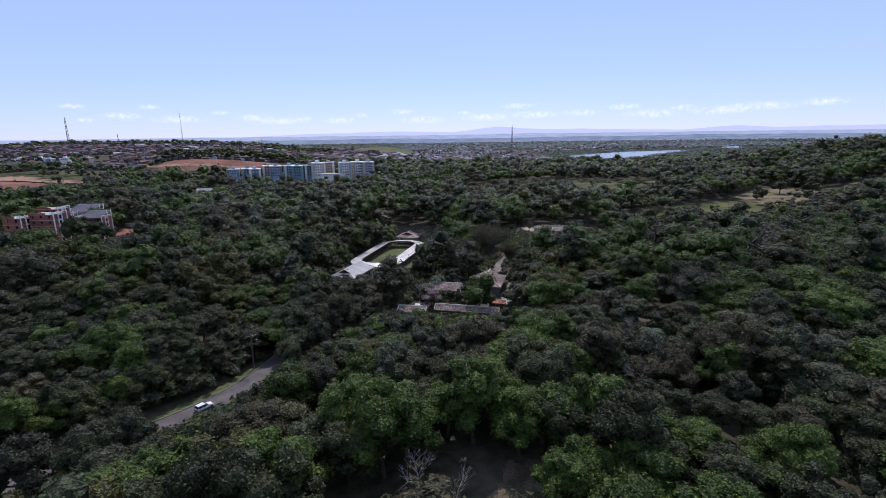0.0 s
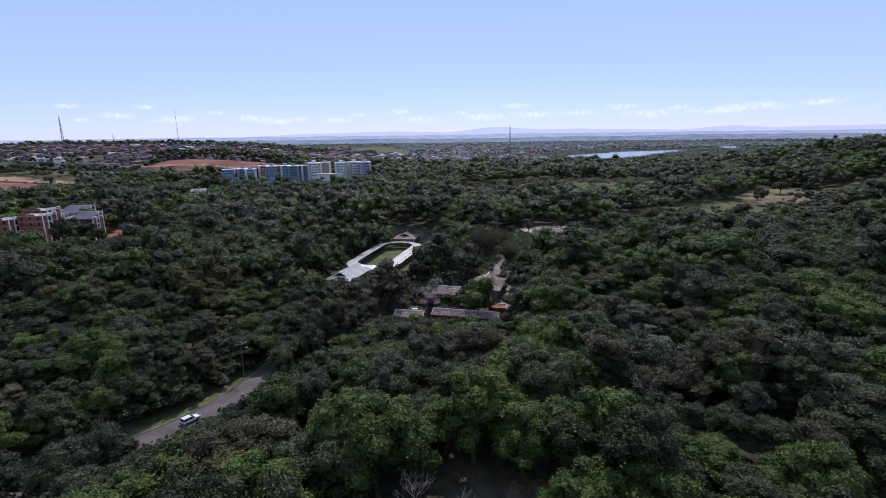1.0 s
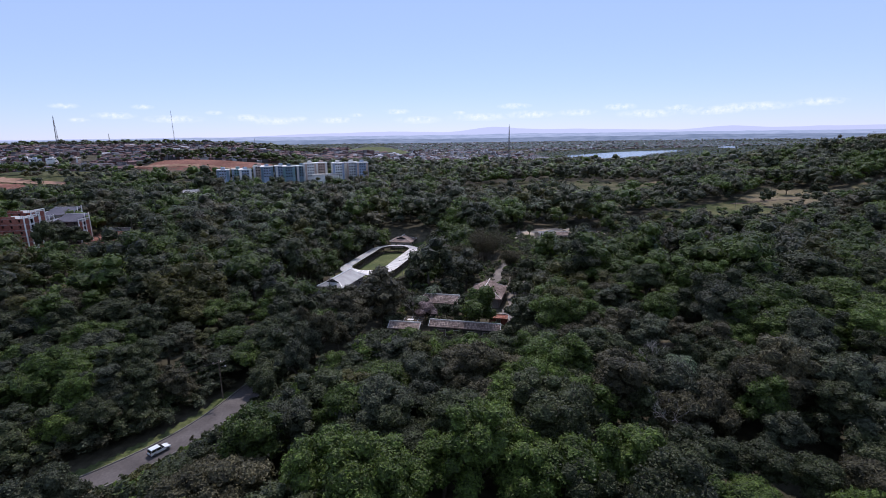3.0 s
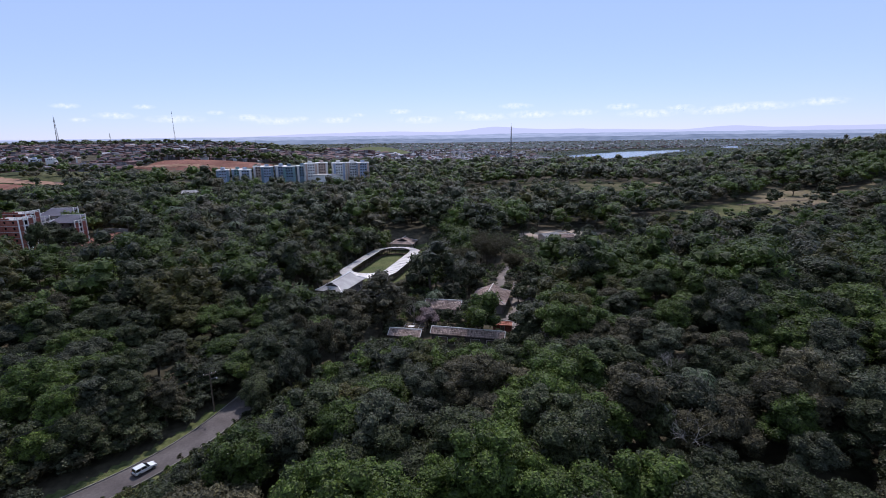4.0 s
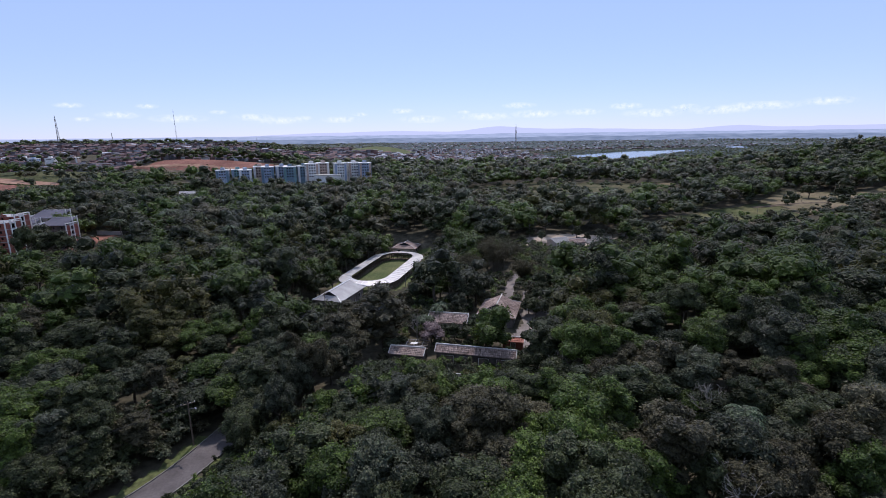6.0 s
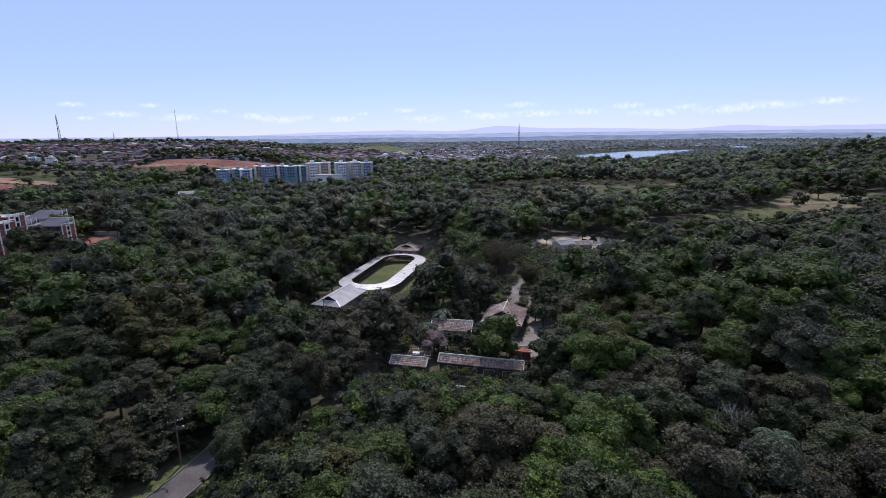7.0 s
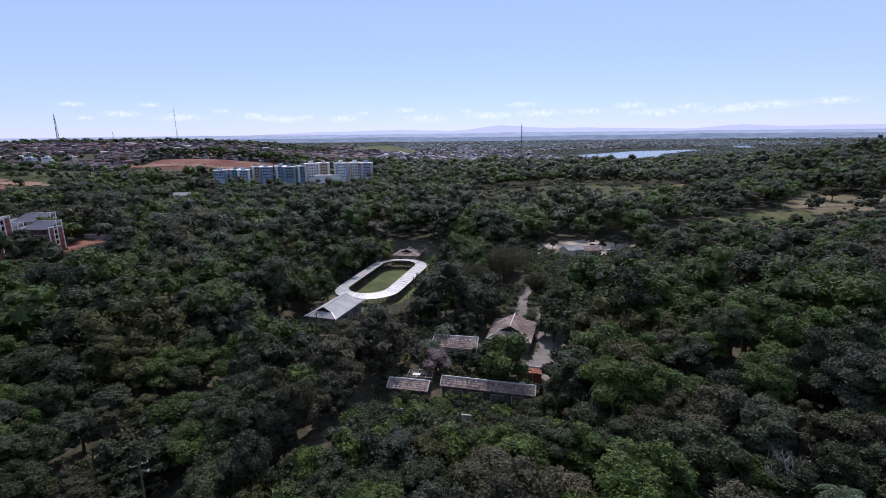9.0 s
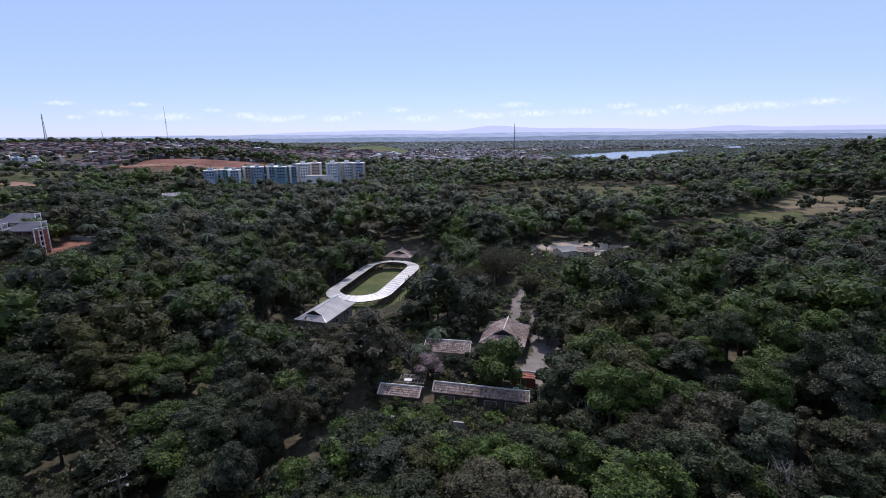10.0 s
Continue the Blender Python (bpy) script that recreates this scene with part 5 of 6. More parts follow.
LEFT_CROWNS = [
    (-82, 106, 12.3, "grey"), (-69, 93.5, 11.2, "bright"), (-48, 67, 13.0, "grey"), (-50, 60, 12.0, "dark"), (-62, 91, 13.2, "bright"), (-55, 92, 9.5, "grey"), (-57, 98.5, 12.4, "dark"), (-54.5, 120, 9.2, "yellow"),
    (-32, 97, 9.5, "dark"), (-29, 103.5, 13.8, "grey"), (-26, 115, 15.0, "olive"), (-23, 101.5, 8.0, "dark"), (-60, 105.5, 13.0, "dark"), (-68, 130.5, 15.6, "yellow"), (-59, 136, 11.0, "bright"), (-33.5, 124, 13.6, "olive"),
    (-28.6, 111.5, 13.0, "grey"), (-24, 120, 10.5, "olive"), (3.5, 106.5, 12.4, "bright"), (-62, 176.5, 9.6, "grey"), (-25, 162.5, 5.5, "olive"), (-100, 181.5, 14.0, "bright"), (-68, 158, 10.0, "grey"), (-106, 160, 16.6, "bright"), (-100, 145, 16.0, "bright"), (-66, 117, 14.0, "dark")]
CROWNS = FRONT_CROWNS + RIGHT_CROWNS + LEFT_CROWNS
ZONES = [  # x, y, reach, kind
    (50, 160, 13, "bright"), (75, 150, 11, "bright"), (62, 185, 12, "bright"), (92, 172, 12, "bright"), (-110, 190, 14, "bright"), (-86, 166, 9, "bright"), (-62, 140, 6, "yellow"),
    (-20.1, 138.4, 11, "olive"), (-23, 160, 9, "olive"), (-66.9, 177.6, 10, "grey"), (-72.7, 148.3, 8, "yellow"), (34.1, 144.7, 6, "yellow"), (-133, 190, 14, "bright")]


def canopy(x, y):
    """Height of the roof of leaves, carried over from the tall trees to their neighbours."""
    w, total = np.full(np.shape(x), 0.06), 0.06 * (land(x, y) + 10.5)
    for cx, cy, top, _ in CROWNS:
        g = np.exp(-((x - cx) ** 2 + (y - cy) ** 2) / (2 * 8.5 ** 2))
        w, total = w + g, total + g * top
    return total / w


def kind_at(x, y, r):
    gap, kind = min((math.hypot(x - c[0], y - c[1]), c[3]) for c in CROWNS)
    if gap < 7 and r.rand() < 0.6:
        return KINDS.index(kind)
    for zx, zy, reach, kind in ZONES:
        if math.hypot(x - zx, y - zy) < reach * r.uniform(0.8, 1.15):
            return KINDS.index(kind)
    v = noise.noise((x * 0.02, y * 0.02, 0)) + 0.5 * noise.noise((x * 0.11, y * 0.11, 5))
    pick = r.rand()
    if v > 0.28:
        return 1 if pick < 0.6 else 0
    if v < -0.34:
        return 2 if pick < 0.4 else (3 if pick < 0.65 else 0)
    return 0 if pick < 0.42 else (1 if pick < 0.74 else (2 if pick < 0.82 else (3 if pick < 0.92 else 4)))


OPEN = [(COURT, 2.2), (PATHWAY, 1.0), (LOT, 2.0), (FIELD, 3.0), (MEADOW_END, 2.0), (SITEYARD, 2.0), (CLEARING, 2.0), (RAVINE, 1.0), (SANDY, 1.0), (BROWN, 1.0), (VERGE, 1.6), (LAKE, 6), (RIVER, 6), (DIRTROAD, 4), (DIRTSLOPE, 0), (REDBANK, 2), (REDTRACK, 3), (BANKGREY, 2)]
COMPOUND_PLOTS = [(-22, 200, 8), (12, 149, 5), (9, 154, 5), (8, 160, 4), (6.5, 198, 7), (20, 147, 4), (-37.5, 191, 10), (-39.5, 183.5, 8.5), (-41, 176, 5), (14.2, 161.2, 7.5), (14, 154, 6), (-0.4, 153.6, 6), (0.5, 149, 4), (-2, 135.6, 3), (2, 134.6, 3), (6, 133.6, 3), (10, 132.6, 3), (13.5, 131.8, 3), (-12, 135.4, 3), (-8, 134.6, 3), (-8.8, 139.6, 5), (15.2, 141.6, 4), (-8, 124.5, 3), (0, 122.5, 3)]
OUTER_PLOTS = [(-33, 203, 7), (-18, 208, 8), (18, 211, 9), (-28, 231.5, 17), (-22.5, 213, 13.5), (-33, 214, 14), (-24, 249, 14), (-21.8, 267.5, 9), (-21, 256.5, 10), (48.5, 244.5, 8), (56.3, 246.6, 7), (-219, 237, 12), (-203, 248, 9), (-222, 273, 9), (-211, 289, 9), (-231, 291, 8), (-226, 303, 11), (-4, 258, 6)]
BUILT = COMPOUND_PLOTS + OUTER_PLOTS
BUILT += [(b[0], b[1], 9) for b in BLOCKS] + [(-127, 545, 12), (-207, 416, 6), (-207, 409, 5), (92, 826, 20), (282, 795, 24), (-58, 590, 13), (-34, 586, 10), (-190, 400, 10)]


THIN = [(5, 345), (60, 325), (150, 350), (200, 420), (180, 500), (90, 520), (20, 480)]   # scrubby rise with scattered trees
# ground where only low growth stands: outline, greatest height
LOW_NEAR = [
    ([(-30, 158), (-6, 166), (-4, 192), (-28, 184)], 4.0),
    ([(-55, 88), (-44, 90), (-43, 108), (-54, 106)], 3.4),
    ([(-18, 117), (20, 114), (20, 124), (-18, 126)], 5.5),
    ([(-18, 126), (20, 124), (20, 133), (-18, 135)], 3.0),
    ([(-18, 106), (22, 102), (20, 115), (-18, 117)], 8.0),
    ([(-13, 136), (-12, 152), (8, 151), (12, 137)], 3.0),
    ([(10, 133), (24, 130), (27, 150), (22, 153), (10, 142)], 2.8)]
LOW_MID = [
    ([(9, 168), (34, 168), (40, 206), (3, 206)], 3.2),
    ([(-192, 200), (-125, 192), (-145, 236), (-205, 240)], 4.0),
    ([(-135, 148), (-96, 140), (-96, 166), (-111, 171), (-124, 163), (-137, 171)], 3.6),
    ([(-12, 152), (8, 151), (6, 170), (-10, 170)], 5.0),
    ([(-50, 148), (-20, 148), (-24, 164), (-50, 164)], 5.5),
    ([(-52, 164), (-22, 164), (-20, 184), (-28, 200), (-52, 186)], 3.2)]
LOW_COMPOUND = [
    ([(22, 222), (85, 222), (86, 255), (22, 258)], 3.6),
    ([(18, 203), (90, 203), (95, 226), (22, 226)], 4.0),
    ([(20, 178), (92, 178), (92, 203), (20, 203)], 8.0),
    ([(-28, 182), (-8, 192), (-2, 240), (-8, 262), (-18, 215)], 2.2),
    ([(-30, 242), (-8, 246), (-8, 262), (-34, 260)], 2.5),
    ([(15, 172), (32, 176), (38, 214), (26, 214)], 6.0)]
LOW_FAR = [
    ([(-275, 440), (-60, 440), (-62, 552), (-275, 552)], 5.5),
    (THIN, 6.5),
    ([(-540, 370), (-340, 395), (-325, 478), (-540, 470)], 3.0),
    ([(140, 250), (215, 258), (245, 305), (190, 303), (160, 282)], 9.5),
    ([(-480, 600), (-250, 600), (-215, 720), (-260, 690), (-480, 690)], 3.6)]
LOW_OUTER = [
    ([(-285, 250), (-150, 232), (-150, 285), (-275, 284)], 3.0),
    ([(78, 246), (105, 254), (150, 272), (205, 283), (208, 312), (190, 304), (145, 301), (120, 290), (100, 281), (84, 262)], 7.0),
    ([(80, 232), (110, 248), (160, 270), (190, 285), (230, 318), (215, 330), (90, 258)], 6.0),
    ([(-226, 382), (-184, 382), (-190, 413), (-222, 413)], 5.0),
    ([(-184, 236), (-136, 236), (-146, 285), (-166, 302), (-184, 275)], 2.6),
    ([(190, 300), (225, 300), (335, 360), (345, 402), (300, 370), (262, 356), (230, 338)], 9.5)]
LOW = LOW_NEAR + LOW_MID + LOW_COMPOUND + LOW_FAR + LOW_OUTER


def tallest(x, y):
    """The height that trees reach there."""
    best = np.full(x.shape, 99.0)
    gap = road_gap(x, y)
    right = x > -59 + (y - 70) * 0.62
    best[(gap < np.where(right, 11.5, 3.0)) & (y > 58) & (y < 106)] = 2.6
    beside = (gap < 24) & (y > 56) & (y < 106) & right
    best[beside] = 0.2 + 0.40 * gap[beside]
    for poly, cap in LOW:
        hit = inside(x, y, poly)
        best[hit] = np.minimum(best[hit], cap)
    return best


def free(x, y, reach):
    """Whether crowns of that reach may stand there."""
    ok = road_gap(x, y) > np.where(y < 105, 2.0 + 1.15 * reach, 2.2)
    for poly, _ in OPEN:
        ok &= ~inside(x, y, poly)
    for bx, by, br in BUILT:
        ok &= np.hypot(x - bx, y - by) > br * 0.85 + 0.3 * reach
    return ok


def grove(y0, y1, spacing, seed, size=1.0, only_low=False):
    """Trees on a loose grid: places, sizes, turns, shapes and kinds."""
    r = np.random.RandomState(seed)
    ys = np.arange(y0, y1, spacing * 0.86)
    edge = max(0.905 * y1 + 10, 58)
    xs = np.arange(-edge, edge, spacing)
    X, Y = np.meshgrid(xs, ys)
    X = X + (np.arange(len(ys)) % 2)[:, None] * spacing / 2
    X, Y = X + r.uniform(-0.38, 0.38, X.shape) * spacing, Y + r.uniform(-0.38, 0.38, X.shape) * spacing
    keep = np.abs(X) < np.maximum(0.905 * Y + 10, 58 if y0 < 0 else 0)
    X, Y = X[keep], Y[keep]
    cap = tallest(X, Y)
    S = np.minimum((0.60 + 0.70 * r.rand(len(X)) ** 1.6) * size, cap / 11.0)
    T = S.copy()
    if y1 < 170 and not only_low:
        T = np.minimum(np.clip(canopy(X, Y) - land(X, Y), 5.0, 18.0) * r.uniform(0.72, 1.02, len(X)), cap) / 10.5
        S = np.minimum(T * r.uniform(0.78, 1.08, len(X)), 1.35)
        for cx, cy, _, _ in CROWNS:
            S = np.where(np.hypot(X - cx, Y - cy) < 3.6, 0, S)
    town, slope = in_town(X, Y), inside(X, Y, SLOPE)
    ok = free(X, Y, 5 * S) & ~inside(X, Y, GREENHILL)
    crest = (X < -250) & (Y > 1010) & (Y < 1260)
    ok &= ~town | (r.rand(len(X)) < np.where(crest, 0.85, np.where(Y < 1260, 0.20, 0.26)))
    ok &= ~slope | (r.rand(len(X)) < 0.36)
    ok &= S > 0.05
    S = np.where(town | slope, S * np.where(crest, 1.1, 0.72), S)
    S = np.where((Y > 1050) & ~crest, S * np.where(town, 0.6, 0.5), S)
    glade = np.zeros(len(X), dtype=bool)
    for q in MEADOWS:
        glade |= inside(X, Y, q)
    ok &= ~glade | (r.rand(len(X)) < 0.15)
    ok &= ~inside(X, Y, THIN) | (r.rand(len(X)) < 0.52)
    if only_low:
        ok &= cap < 90
    if y1 > 170 and y0 < 800:                            # the far wood is as high as it is wide
        T = np.minimum(S * r.uniform(1.05, 1.4, len(X)), np.maximum(cap / 11.0, 0.2))
    elif y1 > 170:
        T = S
    return [(x, y, s, r.uniform(0, 360), r.randint(6), kind_at(x, y, r), h) for x, y, s, h in zip(X[ok], Y[ok], S[ok], T[ok])]


near, joined_near = grove(47, 104, 7.2, 1), grove(104, 140, 7.2, 11)
mid, far = grove(140, 262, 7.2, 2, 1.08), grove(262, 520, 8.5, 3, 1.22)
dist = grove(520, 860, 10.0, 4, 1.1) + grove(860, 1300, 15, 15, 0.85) 
specks = grove(1250, 2050, 18, 5, 1.25) + grove(2050, 3800, 42, 6, 2.4)
bushes = grove(60, 262, 3.4, 8, 0.6, True)
r = np.random.RandomState(31)
for (ax, ay), (bx, by) in zip(ROAD[2:8], ROAD[3:9]):      # dense shrubs on the bank behind the verge
    away = Vector((ay - by, bx - ax)).normalized()
    for _ in range(int(math.hypot(bx - ax, by - ay) * 2.6)):
        u, off = r.rand(), r.uniform(6.2, 14)
        bush = r.uniform(0.22, 0.30 + 0.025 * off)
        bushes.append((ax + (bx - ax) * u + away.x * off, ay + (by - ay) * u + away.y * off, bush, r.uniform(0, 360), r.randint(6), (0, 0, 3, 2)[r.randint(4)], bush))

WORDS = {"dark": "broad tree with a dense dark green crown", "bright": "tree with fresh light green foliage", "olive": "tree with thin olive-brown foliage", "grey": "tree with dusty grey-green leaves", "yellow": "tree with yellowish green foliage"}
protos, grown = {}, []
trunk_meshes = [trunk_tris(20 + k).mesh("trunk", BARK) for k in range(6)]


def stand(px, py, s, a, k, kind, high=1.0):
    """One tree of its own at its place."""
    m = Matrix.LocRotScale((px, py, lie(px, py)), Euler((0, 0, radians(a))), (s, s, s * high))
    key = (k, kind)
    if key in protos:
        return copy_thing(protos[key], m)
    t = tagged(new("tree"), WORDS[KINDS[kind]] + " in the wood", "tree", "trees of the near wood")
    part("trunk", trunk_meshes[k], None, t)
    part("crown", tri_mesh("crown", NEAR_SHAPES[k], [LEAF[KINDS[kind]]]), None, t)
    grown.append((t, m))               # each first tree takes its own size once its copies are made
    protos[key] = t
    return t


for i, (px, py, top, kind) in enumerate(CROWNS):          # the tall trees first
    hgt = (top - lie(px, py)) / TOPS[i % 6]
    wide = min(1.35, max(0.85, hgt)) * min(1.0, 0.45 + float(road_gap(px, py)) / 40)
    stand(px, py, wide, 47 * i, i % 6, KINDS.index(kind), hgt / wide)
for px, py, s, a, k, kind, h in near:
    stand(px, py, s * 1.3, a, k, kind, h / (s * 1.3))


def forest(name, trees, shapes, label, stems, wide=1.22):
    """Many trees joined into one mesh."""
    chunks, slots = [], []
    for px, py, s, a, k, kind, h in trees:
        c, d = math.cos(radians(a)) * s * wide, math.sin(radians(a)) * s * wide
        rot = np.array(((c, d, 0), (-d, c, 0), (0, 0, h)))
        foot = np.array((px, py, lie(px, py)))
        chunks.append(shapes[k] @ rot + foot)
        slots.append(np.full(len(shapes[k]) // 3, kind))
        if stems:
            chunks.append(STEM @ rot + foot)
            slots.append(np.full(len(STEM) // 3, 5))
    me = tri_mesh(name, np.concatenate(chunks), [LEAF[k] for k in KINDS] + [BARK], np.concatenate(slots))
    return tagged(new(name, me), label, "trees", "", "stuff")


for _ in range(26):                                      # dry shrubs on the brown bank
    bush = r.uniform(0.12, 0.30)
    bushes.append((r.uniform(-58, -49), r.uniform(103, 117), bush, r.uniform(0, 360), r.randint(6), (2, 4, 3)[r.randint(3)], bush))
forest("wood", joined_near, JOIN_SHAPES, "dense tropical wood of mixed green crowns", True, 1.32)
forest("bushes", bushes, BUSH_SHAPES, "low scrub and bushes beside the road and houses", False)
forest("wood", mid, MID_SHAPES, "dense mixed wood around the houses", True, 1.42)
forest("wood", far, FAR_SHAPES, "wood of rounded green crowns with gaps", False, 1.46)
forest("distant_wood", dist, DIST_SHAPES, "distant dark green woods", False, 1.6)
forest("distant_wood", specks, SPECK_SHAPES, "dark trees between the far houses", False, 1.7)

forest("wood", grove(-40, 47, 7.5, 21), MID_SHAPES, "dense mixed wood under the slope", True, 1.3)

# single trees of the compound and the meadow
# x, y, size, height factor, shape, kind
ROADSIDE = [(-45, 58, 1.0, 1.0, 5, 3), (-35.5, 111.5, 0.9, 1.0, 2, 0), (-41.5, 114, 0.85, 1.0, 3, 0), (-37.5, 115, 0.95, 1.0, 2, 0), (-33, 117, 1.0, 1.0, 4, 0), (-40, 119, 1.0, 1.0, 0, 0), (-35, 125, 1.1, 1.0, 1, 3), (-49.8, 98.2, 0.72, 0.95, 4, 2), (-33.5, 101, 0.95, 0.9, 1, 0), (-35, 106, 0.9, 0.9, 3, 0)]
BANK = [(-51, 64, 1.05, 1.0, 0, 3), (-58.5, 60, 1.1, 1.0, 3, 3), (-57.4, 87, 0.9, 0.95, 0, 0), (-53, 93, 0.8, 0.95, 2, 0), (-66.2, 79.2, 1.0, 0.9, 3, 0), (-61.5, 84.5, 0.85, 0.95, 5, 1), (-55.5, 98, 1.0, 0.9, 1, 0), (-60, 93, 1.0, 0.95, 2, 3), (-55.5, 113, 0.62, 1.1, 4, 2), (-71, 97, 1.35, 0.95, 0, 1), (-56.5, 93.5, 0.8, 0.85, 3, 3), (-63, 92, 0.95, 0.85, 5, 0), (-51, 99.5, 0.75, 0.9, 4, 2), (-64, 84.5, 0.85, 0.9, 2, 0), (-70, 82, 1.0, 0.9, 1, 0)]
SITE = [(-206, 228, 0.9, 1.05, 2, 0), (-196, 232, 0.95, 1.0, 4, 1), (-215, 226, 1.0, 1.0, 5, 0), (-190, 261, 1.5, 1.0, 1, 0), (-183, 258, 1.15, 0.9, 5, 0), (-198, 258, 1.35, 0.95, 2, 3), (-203, 266, 1.6, 1.0, 3, 0), (-185, 237, 1.1, 1.45, 0, 0), (-109, 180, 0.9, 0.9, 1, 1), (-125, 185, 1.0, 0.9, 3, 1), (-122, 172, 0.55, 0.95, 1, 1), (-131, 175, 0.6, 0.95, 5, 1)]
COMPOUND = [(8.6, 141.5, 1.12, 0.85, 0, 0), (-16, 152, 0.95, 0.95, 1, 2), (-13, 166, 0.72, 0.9, 2, 2), (-8.5, 177, 0.7, 0.9, 3, 2), (-17, 157, 0.85, 0.9, 5, 2), (1, 147, 0.5, 0.9, 1, 0), (-1.6, 146.6, 0.42, 1.0, 3, 3), (4.2, 146, 0.5, 0.9, 4, 0), (2.7, 163, 0.72, 0.9, 2, 3), (24, 160.5, 0.72, 0.95, 1, 0), (22.6, 164, 0.62, 0.95, 3, 0), (26, 166.5, 0.8, 0.95, 3, 0), (28, 172.5, 0.85, 0.95, 0, 0), (24.5, 171, 0.62, 0.95, 4, 2)]
MEADOW_TREES = [(246, 370, 1.3, 0.8, 1, 0), (254, 354, 1.0, 1.0, 4, 0), (263, 357, 0.9, 0.9, 2, 0), (176, 300, 0.9, 0.8, 3, 2), (106, 258, 0.9, 0.9, 1, 1)]
for px, py, s, high, k, kind in ROADSIDE + BANK + SITE + COMPOUND + MEADOW_TREES:
    stand(px, py, s, 37 * k, k, kind, high)

for px, py, s, k, kind in ((39, 263, 0.62, 1, 0), (43, 258, 0.55, 3, 3), (61, 263, 0.6, 4, 0), (71, 260, 0.6, 0, 3), (64, 256, 0.45, 2, 0), (33, 251, 0.55, 5, 0), (78, 263, 0.6, 1, 2), (120, 274, 0.55, 3, 1), (150, 296, 0.5, 2, 0), (214, 345, 0.6, 0, 2)):
    stand(px, py, s, 53 * k, k, kind)

# shrubs in the yards of the compound
for i, (px, py, s) in enumerate(((5.5, 149, 0.35), (-3, 141, 0.34), (0.5, 140.5, 0.32), (4, 139.5, 0.36), (7, 138.8, 0.3), (-12, 141, 0.45), (-14, 138, 0.5), (-5.5, 152, 0.5), (29, 148, 0.7), (27.5, 142, 0.55), (-4, 129.6, 0.3), (0, 129, 0.28),
                                 (5, 128, 0.3), (9, 127.5, 0.3), (13, 126.6, 0.34), (-10, 130.8, 0.3), (19.5, 168.5, 0.45), (10.5, 170, 0.6))):
    stand(px, py, s, 71 * i, i % 6, (0, 3, 2, 0, 4)[i % 5], 0.9)

for t, m in grown:
    t.matrix_basis = m


def bare_tree(px, py, hgt, seed):
    """Leafless tree: limbs that fork into twigs."""
    r = random.Random(seed)
    t = thing("bare_tree", pose(px, py, lie(px, py), 0, 0, seed * 40), "bare grey tree with forking twigs", "tree", "bare trees")
    low, twigs = Geo(), Geo()

    def grow(p, way, length, rad, depth):
        q = p + way * length
        (low if depth < 2 else twigs).tube(p, q, rad, rad * 0.65, 5 if depth < 2 else 3)
        if depth < 5:
            for _ in range(3 if depth < 3 else 2):
                turn = Vector((r.gauss(0, 1), r.gauss(0, 1), r.gauss(0.25, 0.6))) * (0.42 + 0.06 * depth)
                grow(q, (way + turn).normalized(), length * r.uniform(0.62, 0.82), rad * 0.62, depth + 1)
    grow(Vector((0, 0, -0.3)), Vector((0, 0, 1)), hgt * 0.3, hgt * 0.022, 0)
    part("trunk", low, PALEBARK, t)
    part("twig_crown", twigs, PALEBARK, t)


for i, (px, py, hgt) in enumerate(((-3.2, 53.5, 8), (1.5, 51.5, 7), (38.5, 96, 10), (18.5, 133.5, 6), (16, 130, 6), (-8.5, 146, 8), (21, 119, 9), (62, 104, 10), (-25, 131, 9), (33, 78, 10))):
    bare_tree(px, py, hgt, i + 1)



def bamboo(px, py, wide, hgt, seed):
    """Clump of thin arching culms under a soft cloud of small leaves."""
    r = np.random.RandomState(seed)
    t = thing("bamboo_clump", pose(px, py, lie(px, py)), "dense feathery bamboo clump of dull olive green", "bamboo", "bamboo clumps")
    leaves = []
    for k in range(46):
        g = Geo()
        a, lean = r.uniform(0, 2 * math.pi), r.rand() ** 0.6
        foot = Vector((math.cos(a), math.sin(a), 0)) * wide * 0.16 * r.rand()
        out, top = Vector((math.cos(a), math.sin(a), 0)) * wide * 0.46 * lean, hgt * (1 - 0.30 * lean * lean) * r.uniform(0.86, 1.0)
        pts = [foot + out * u ** 1.9 + Vector((0, 0, top * math.sin(u * 1.75) / math.sin(1.5708) if u < 0.9 else top * 0.97)) for u in (0, 0.25, 0.5, 0.7, 0.88, 1.0)]
        for i, (p, q) in enumerate(zip(pts, pts[1:])):
            g.tube(p, q, 0.06 - 0.009 * i, 0.052 - 0.009 * i, 4)
            if i:
                n = 46
                u = r.rand(n)[:, None]
                leaves.append(np.array(p) * (1 - u) + np.array(q) * u + r.normal(size=(n, 3)) * (0.05 * wide, 0.05 * wide, 0.06 * hgt))
        part("culm", g, BARK, t)
    p = np.concatenate(leaves)
    p = p[p[:, 2] > 0.12 * hgt]
    way = r.normal(size=p.shape) * (1, 1, 0.7) + (0, 0, -0.5)
    way /= np.linalg.norm(way, axis=1)[:, None]
    side = np.cross(way, r.normal(size=p.shape))
    side /= np.linalg.norm(side, axis=1)[:, None]
    tri = np.stack([p + way * 0.42, p + side * 0.11, p - side * 0.11], 1).reshape(-1, 3)
    part("foliage", tri_mesh("foliage", tri, [LEAF["olive"]]), None, t)


bamboo(17.5, 211, 19, 13.5, 1)
bamboo(6.5, 198, 13, 10.5, 2)
bamboo(24.5, 193, 7, 7.0, 3)

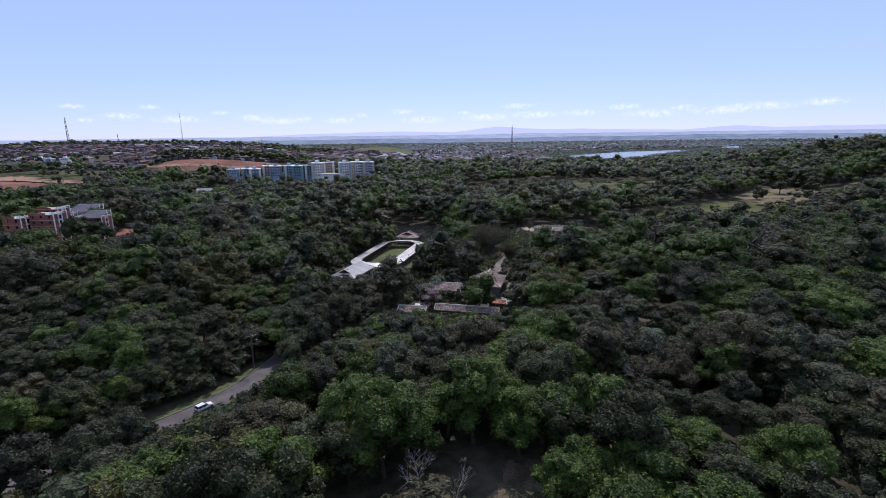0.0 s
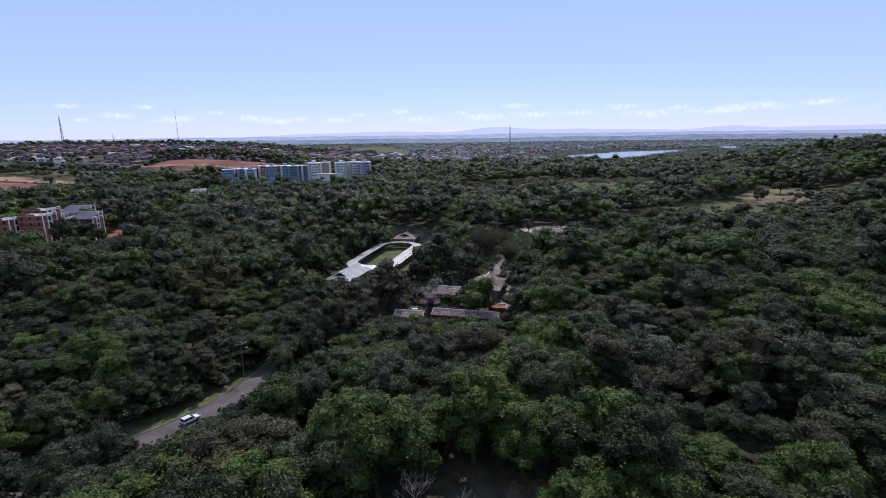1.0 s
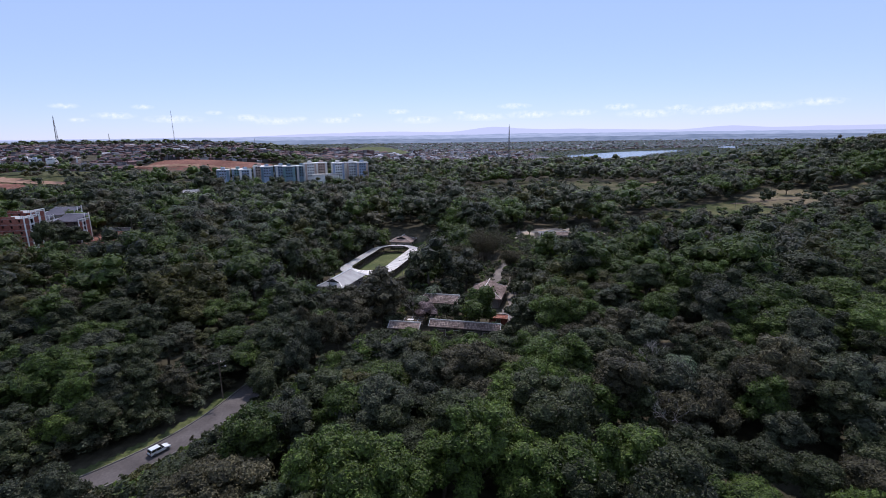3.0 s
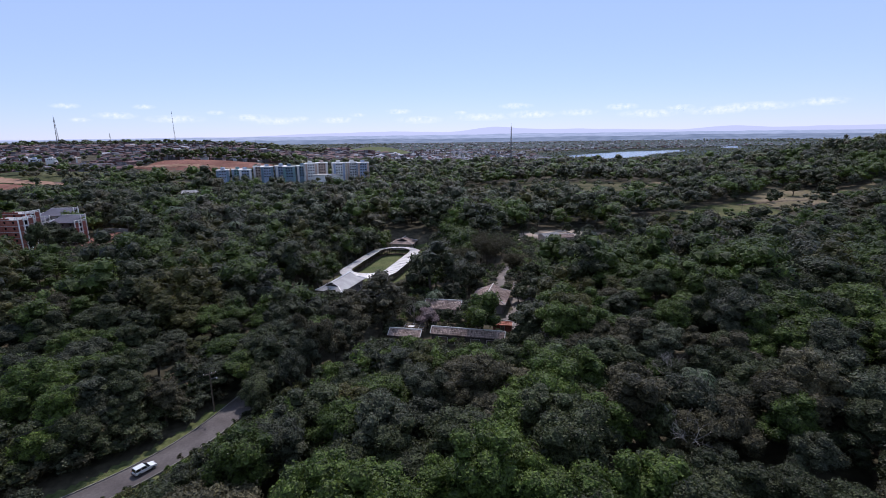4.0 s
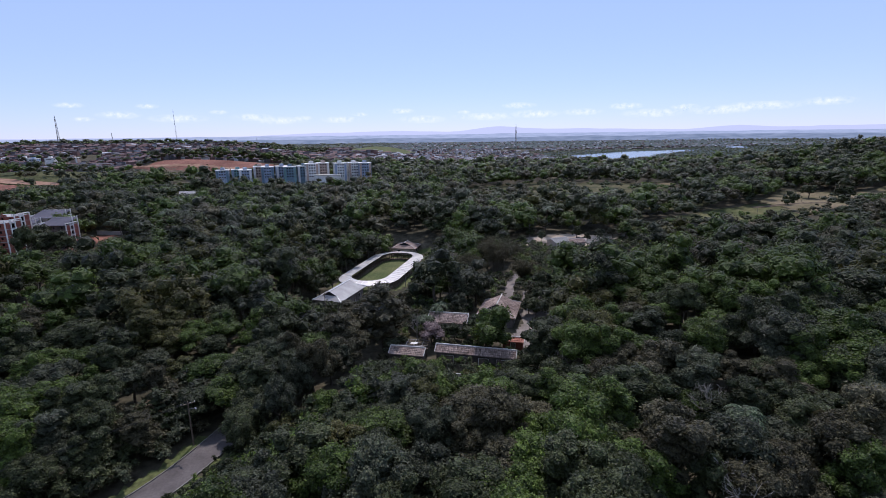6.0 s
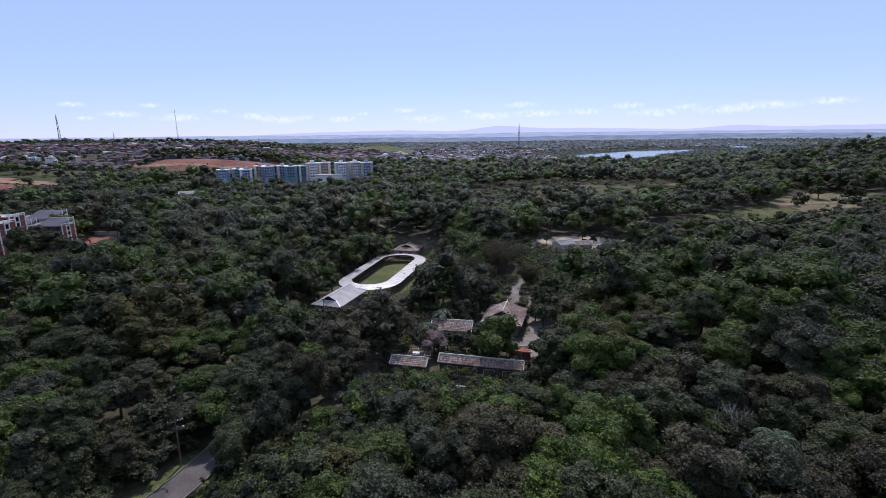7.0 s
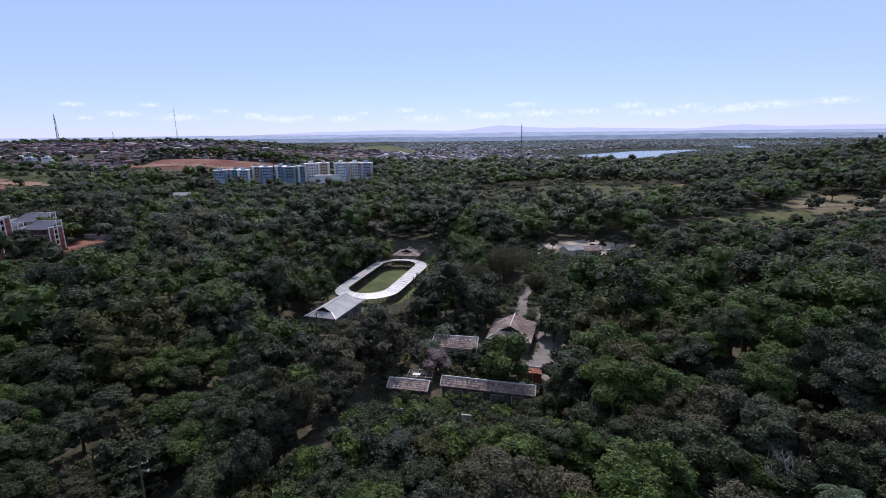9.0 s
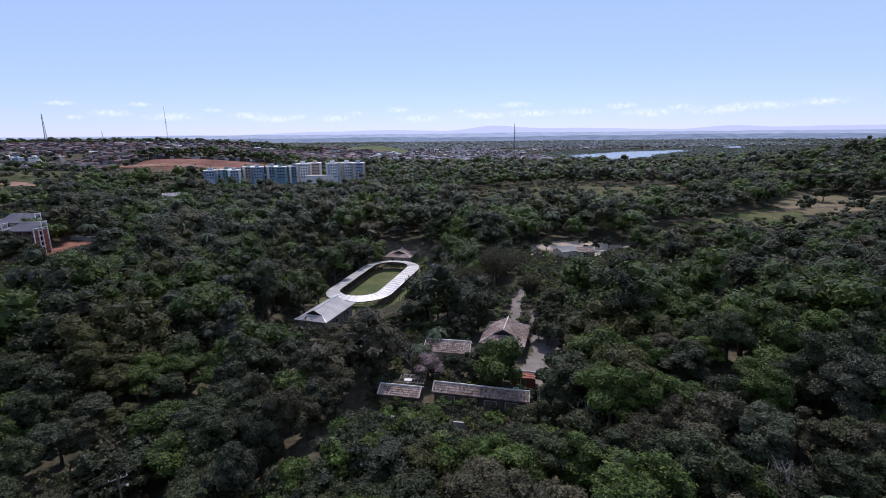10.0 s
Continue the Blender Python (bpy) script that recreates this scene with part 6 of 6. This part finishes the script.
# pale blossoming tree by the cottage
t = tagged(new("blossom_tree"), "half-bare tree with pale pinkish blossom by the cottage", "tree")
part("trunk", trunk_meshes[3], None, t)
part("crown", tri_mesh("crown", crown(7, 1500, 0.34, 0.7), [LEAF_PINK]), None, t)
t.matrix_basis = Matrix.LocRotScale((-4.6, 143.5, 1.0), Euler((0, 0, 1.0)), (0.95, 0.8, 0.62))


def palm(px, py, hgt, seed, spread=3.2):
    r = np.random.RandomState(seed)
    t = thing("palm", pose(px, py, lie(px, py)), "palm with long arching grey-green fronds", "palm", "palms")
    top = Vector((r.uniform(-0.6, 0.6), r.uniform(-0.6, 0.6), hgt))
    part("trunk", Geo().tube((0, 0, -0.4), top * 0.5 + Vector((0.15, 0, 0)), 0.26, 0.2, 7).tube(top * 0.5 + Vector((0.15, 0, 0)), top, 0.2, 0.15, 7), BARK, t)
    for k in range(17):
        a, lift = 2 * math.pi * k / 17 + r.uniform(-0.2, 0.2), r.uniform(0.1, 1.2)
        g, length = Geo(), spread * r.uniform(0.85, 1.15)
        way, side = Vector((math.cos(a), math.sin(a), 0)), Vector((-math.sin(a), math.cos(a), 0))
        prev = top
        for i in range(1, 9):
            u = i / 8
            p = top + way * length * u * (1 - 0.15 * lift * u) + Vector((0, 0, length * (lift * u - (0.55 + lift * 0.75) * u * u)))
            wid = 0.62 * math.sin(math.pi * min(1, u * 0.92 + 0.08)) + 0.05
            for s in (-1, 1):
                mid_p = prev.lerp(p, 0.5)
                g.add([prev, p, mid_p + side * s * wid + (p - prev) * 0.9 - Vector((0, 0, wid * 0.45))], [(0, 1, 2)])
                g.add([mid_p, p, p + side * s * wid * 0.8 + (p - prev) * 0.7 - Vector((0, 0, wid * 0.5))], [(0, 1, 2)])
            prev = p
        part("frond", g, LEAF_PALM, t)
    return t


PALMS_NEAR = [(-3.0, 156.5, 6.0, 3.4), (-6.2, 147.5, 5.5, 3.0), (-97, 246, 8, 5), (-90, 252, 7, 4.5), (40, 90, 8.5, 3.5), (-60, 258, 9, 4.5), (72, 148, 11, 3.5), (-118, 262, 10, 5), (-104, 225, 9.5, 5), (-140, 250, 10, 5), (-80, 232, 9, 4.5), (-93, 234, 10.5, 5)]
PALMS_FAR = [(-155, 294, 9, 5.5), (-132, 300, 9, 5), (-75, 300, 9, 5), (38, 320, 9, 5), (30, 350, 9, 5), (60, 300, 9, 5), (-168, 330, 11, 5.5), (-120, 330, 11, 5.5), (-60, 330, 11, 5.5), (-20, 300, 10.5, 5), (10, 340, 11, 5.5), (48, 275, 10, 5), (100, 330, 11, 5.5), (-48, 280, 10, 5), (-146, 282, 11, 5.5), (-166, 271, 9, 4.5), (-53, 267, 10.5, 5), (-68, 281, 11, 5.5), (-110, 300, 11, 5.5), (-85, 268, 10.5, 5), (-30, 325, 11, 5.5)]
for i, (px, py, hgt, spread) in enumerate(PALMS_NEAR + PALMS_FAR):
    palm(px, py, hgt * (1.3 if py > 220 else 1.0), 300 + i, spread)

# small clouds low over the horizon


def cloud(az, el, wide, seed):
    d = 4560.0
    x, y, z = d * math.sin(radians(az)), d * math.cos(radians(az)), 52 + d * math.tan(radians(el))
    high = min(70, 22 + wide * 0.13)
    g = Geo()
    for i in range(13):
        a = i / 12 * 2 - 1
        for k in range(5):
            g.v.append((a * wide * 0.62, 12 * noise.noise((a * 2, k, seed)), (k / 4 - 0.5) * high * (1 + 0.3 * noise.noise((a * 3, 0, seed)))))
    g.f = [(5 * i + k, 5 * i + 5 + k, 5 * i + 6 + k, 5 * i + 1 + k) for i in range(12) for k in range(4)]
    me = g.mesh("cloud", CLOUD)
    ob = new("cloud", me)
    ob.matrix_basis = pose(x, y, z, 0, 0, -az)
    tagged(ob, "small white fair-weather cloud low over the horizon", "cloud", "clouds", "structure")


for i, (az, el, wide) in enumerate([(-36.7, 3.02, 168), (-30.6, 3.03, 144), (-24.3, 2.54, 124), (-21.1, 2.04, 293), (-15.9, 1.96, 131), (-9.9, 2.29, 124), (-5.3, 2.61, 209), (7.7, 3.02, 270), (18.8, 2.67, 248), (24.5, 2.42, 200), (30.8, 2.29, 504), (-35.8, 1.79, 127), (1.6, 2.4, 105), (-18.5, 1.7, 420), (-28, 1.9, 380), (-12, 1.75, 300), (4, 1.9, 520), (9.5, 2.1, 380), (14.5, 2.2, 300), (21.5, 1.9, 420), (27.5, 2.0, 420), (36, 2.5, 300), (-3, 1.7, 380), (-33, 2.2, 260)]):
    cloud(az, el, wide, i + 1)
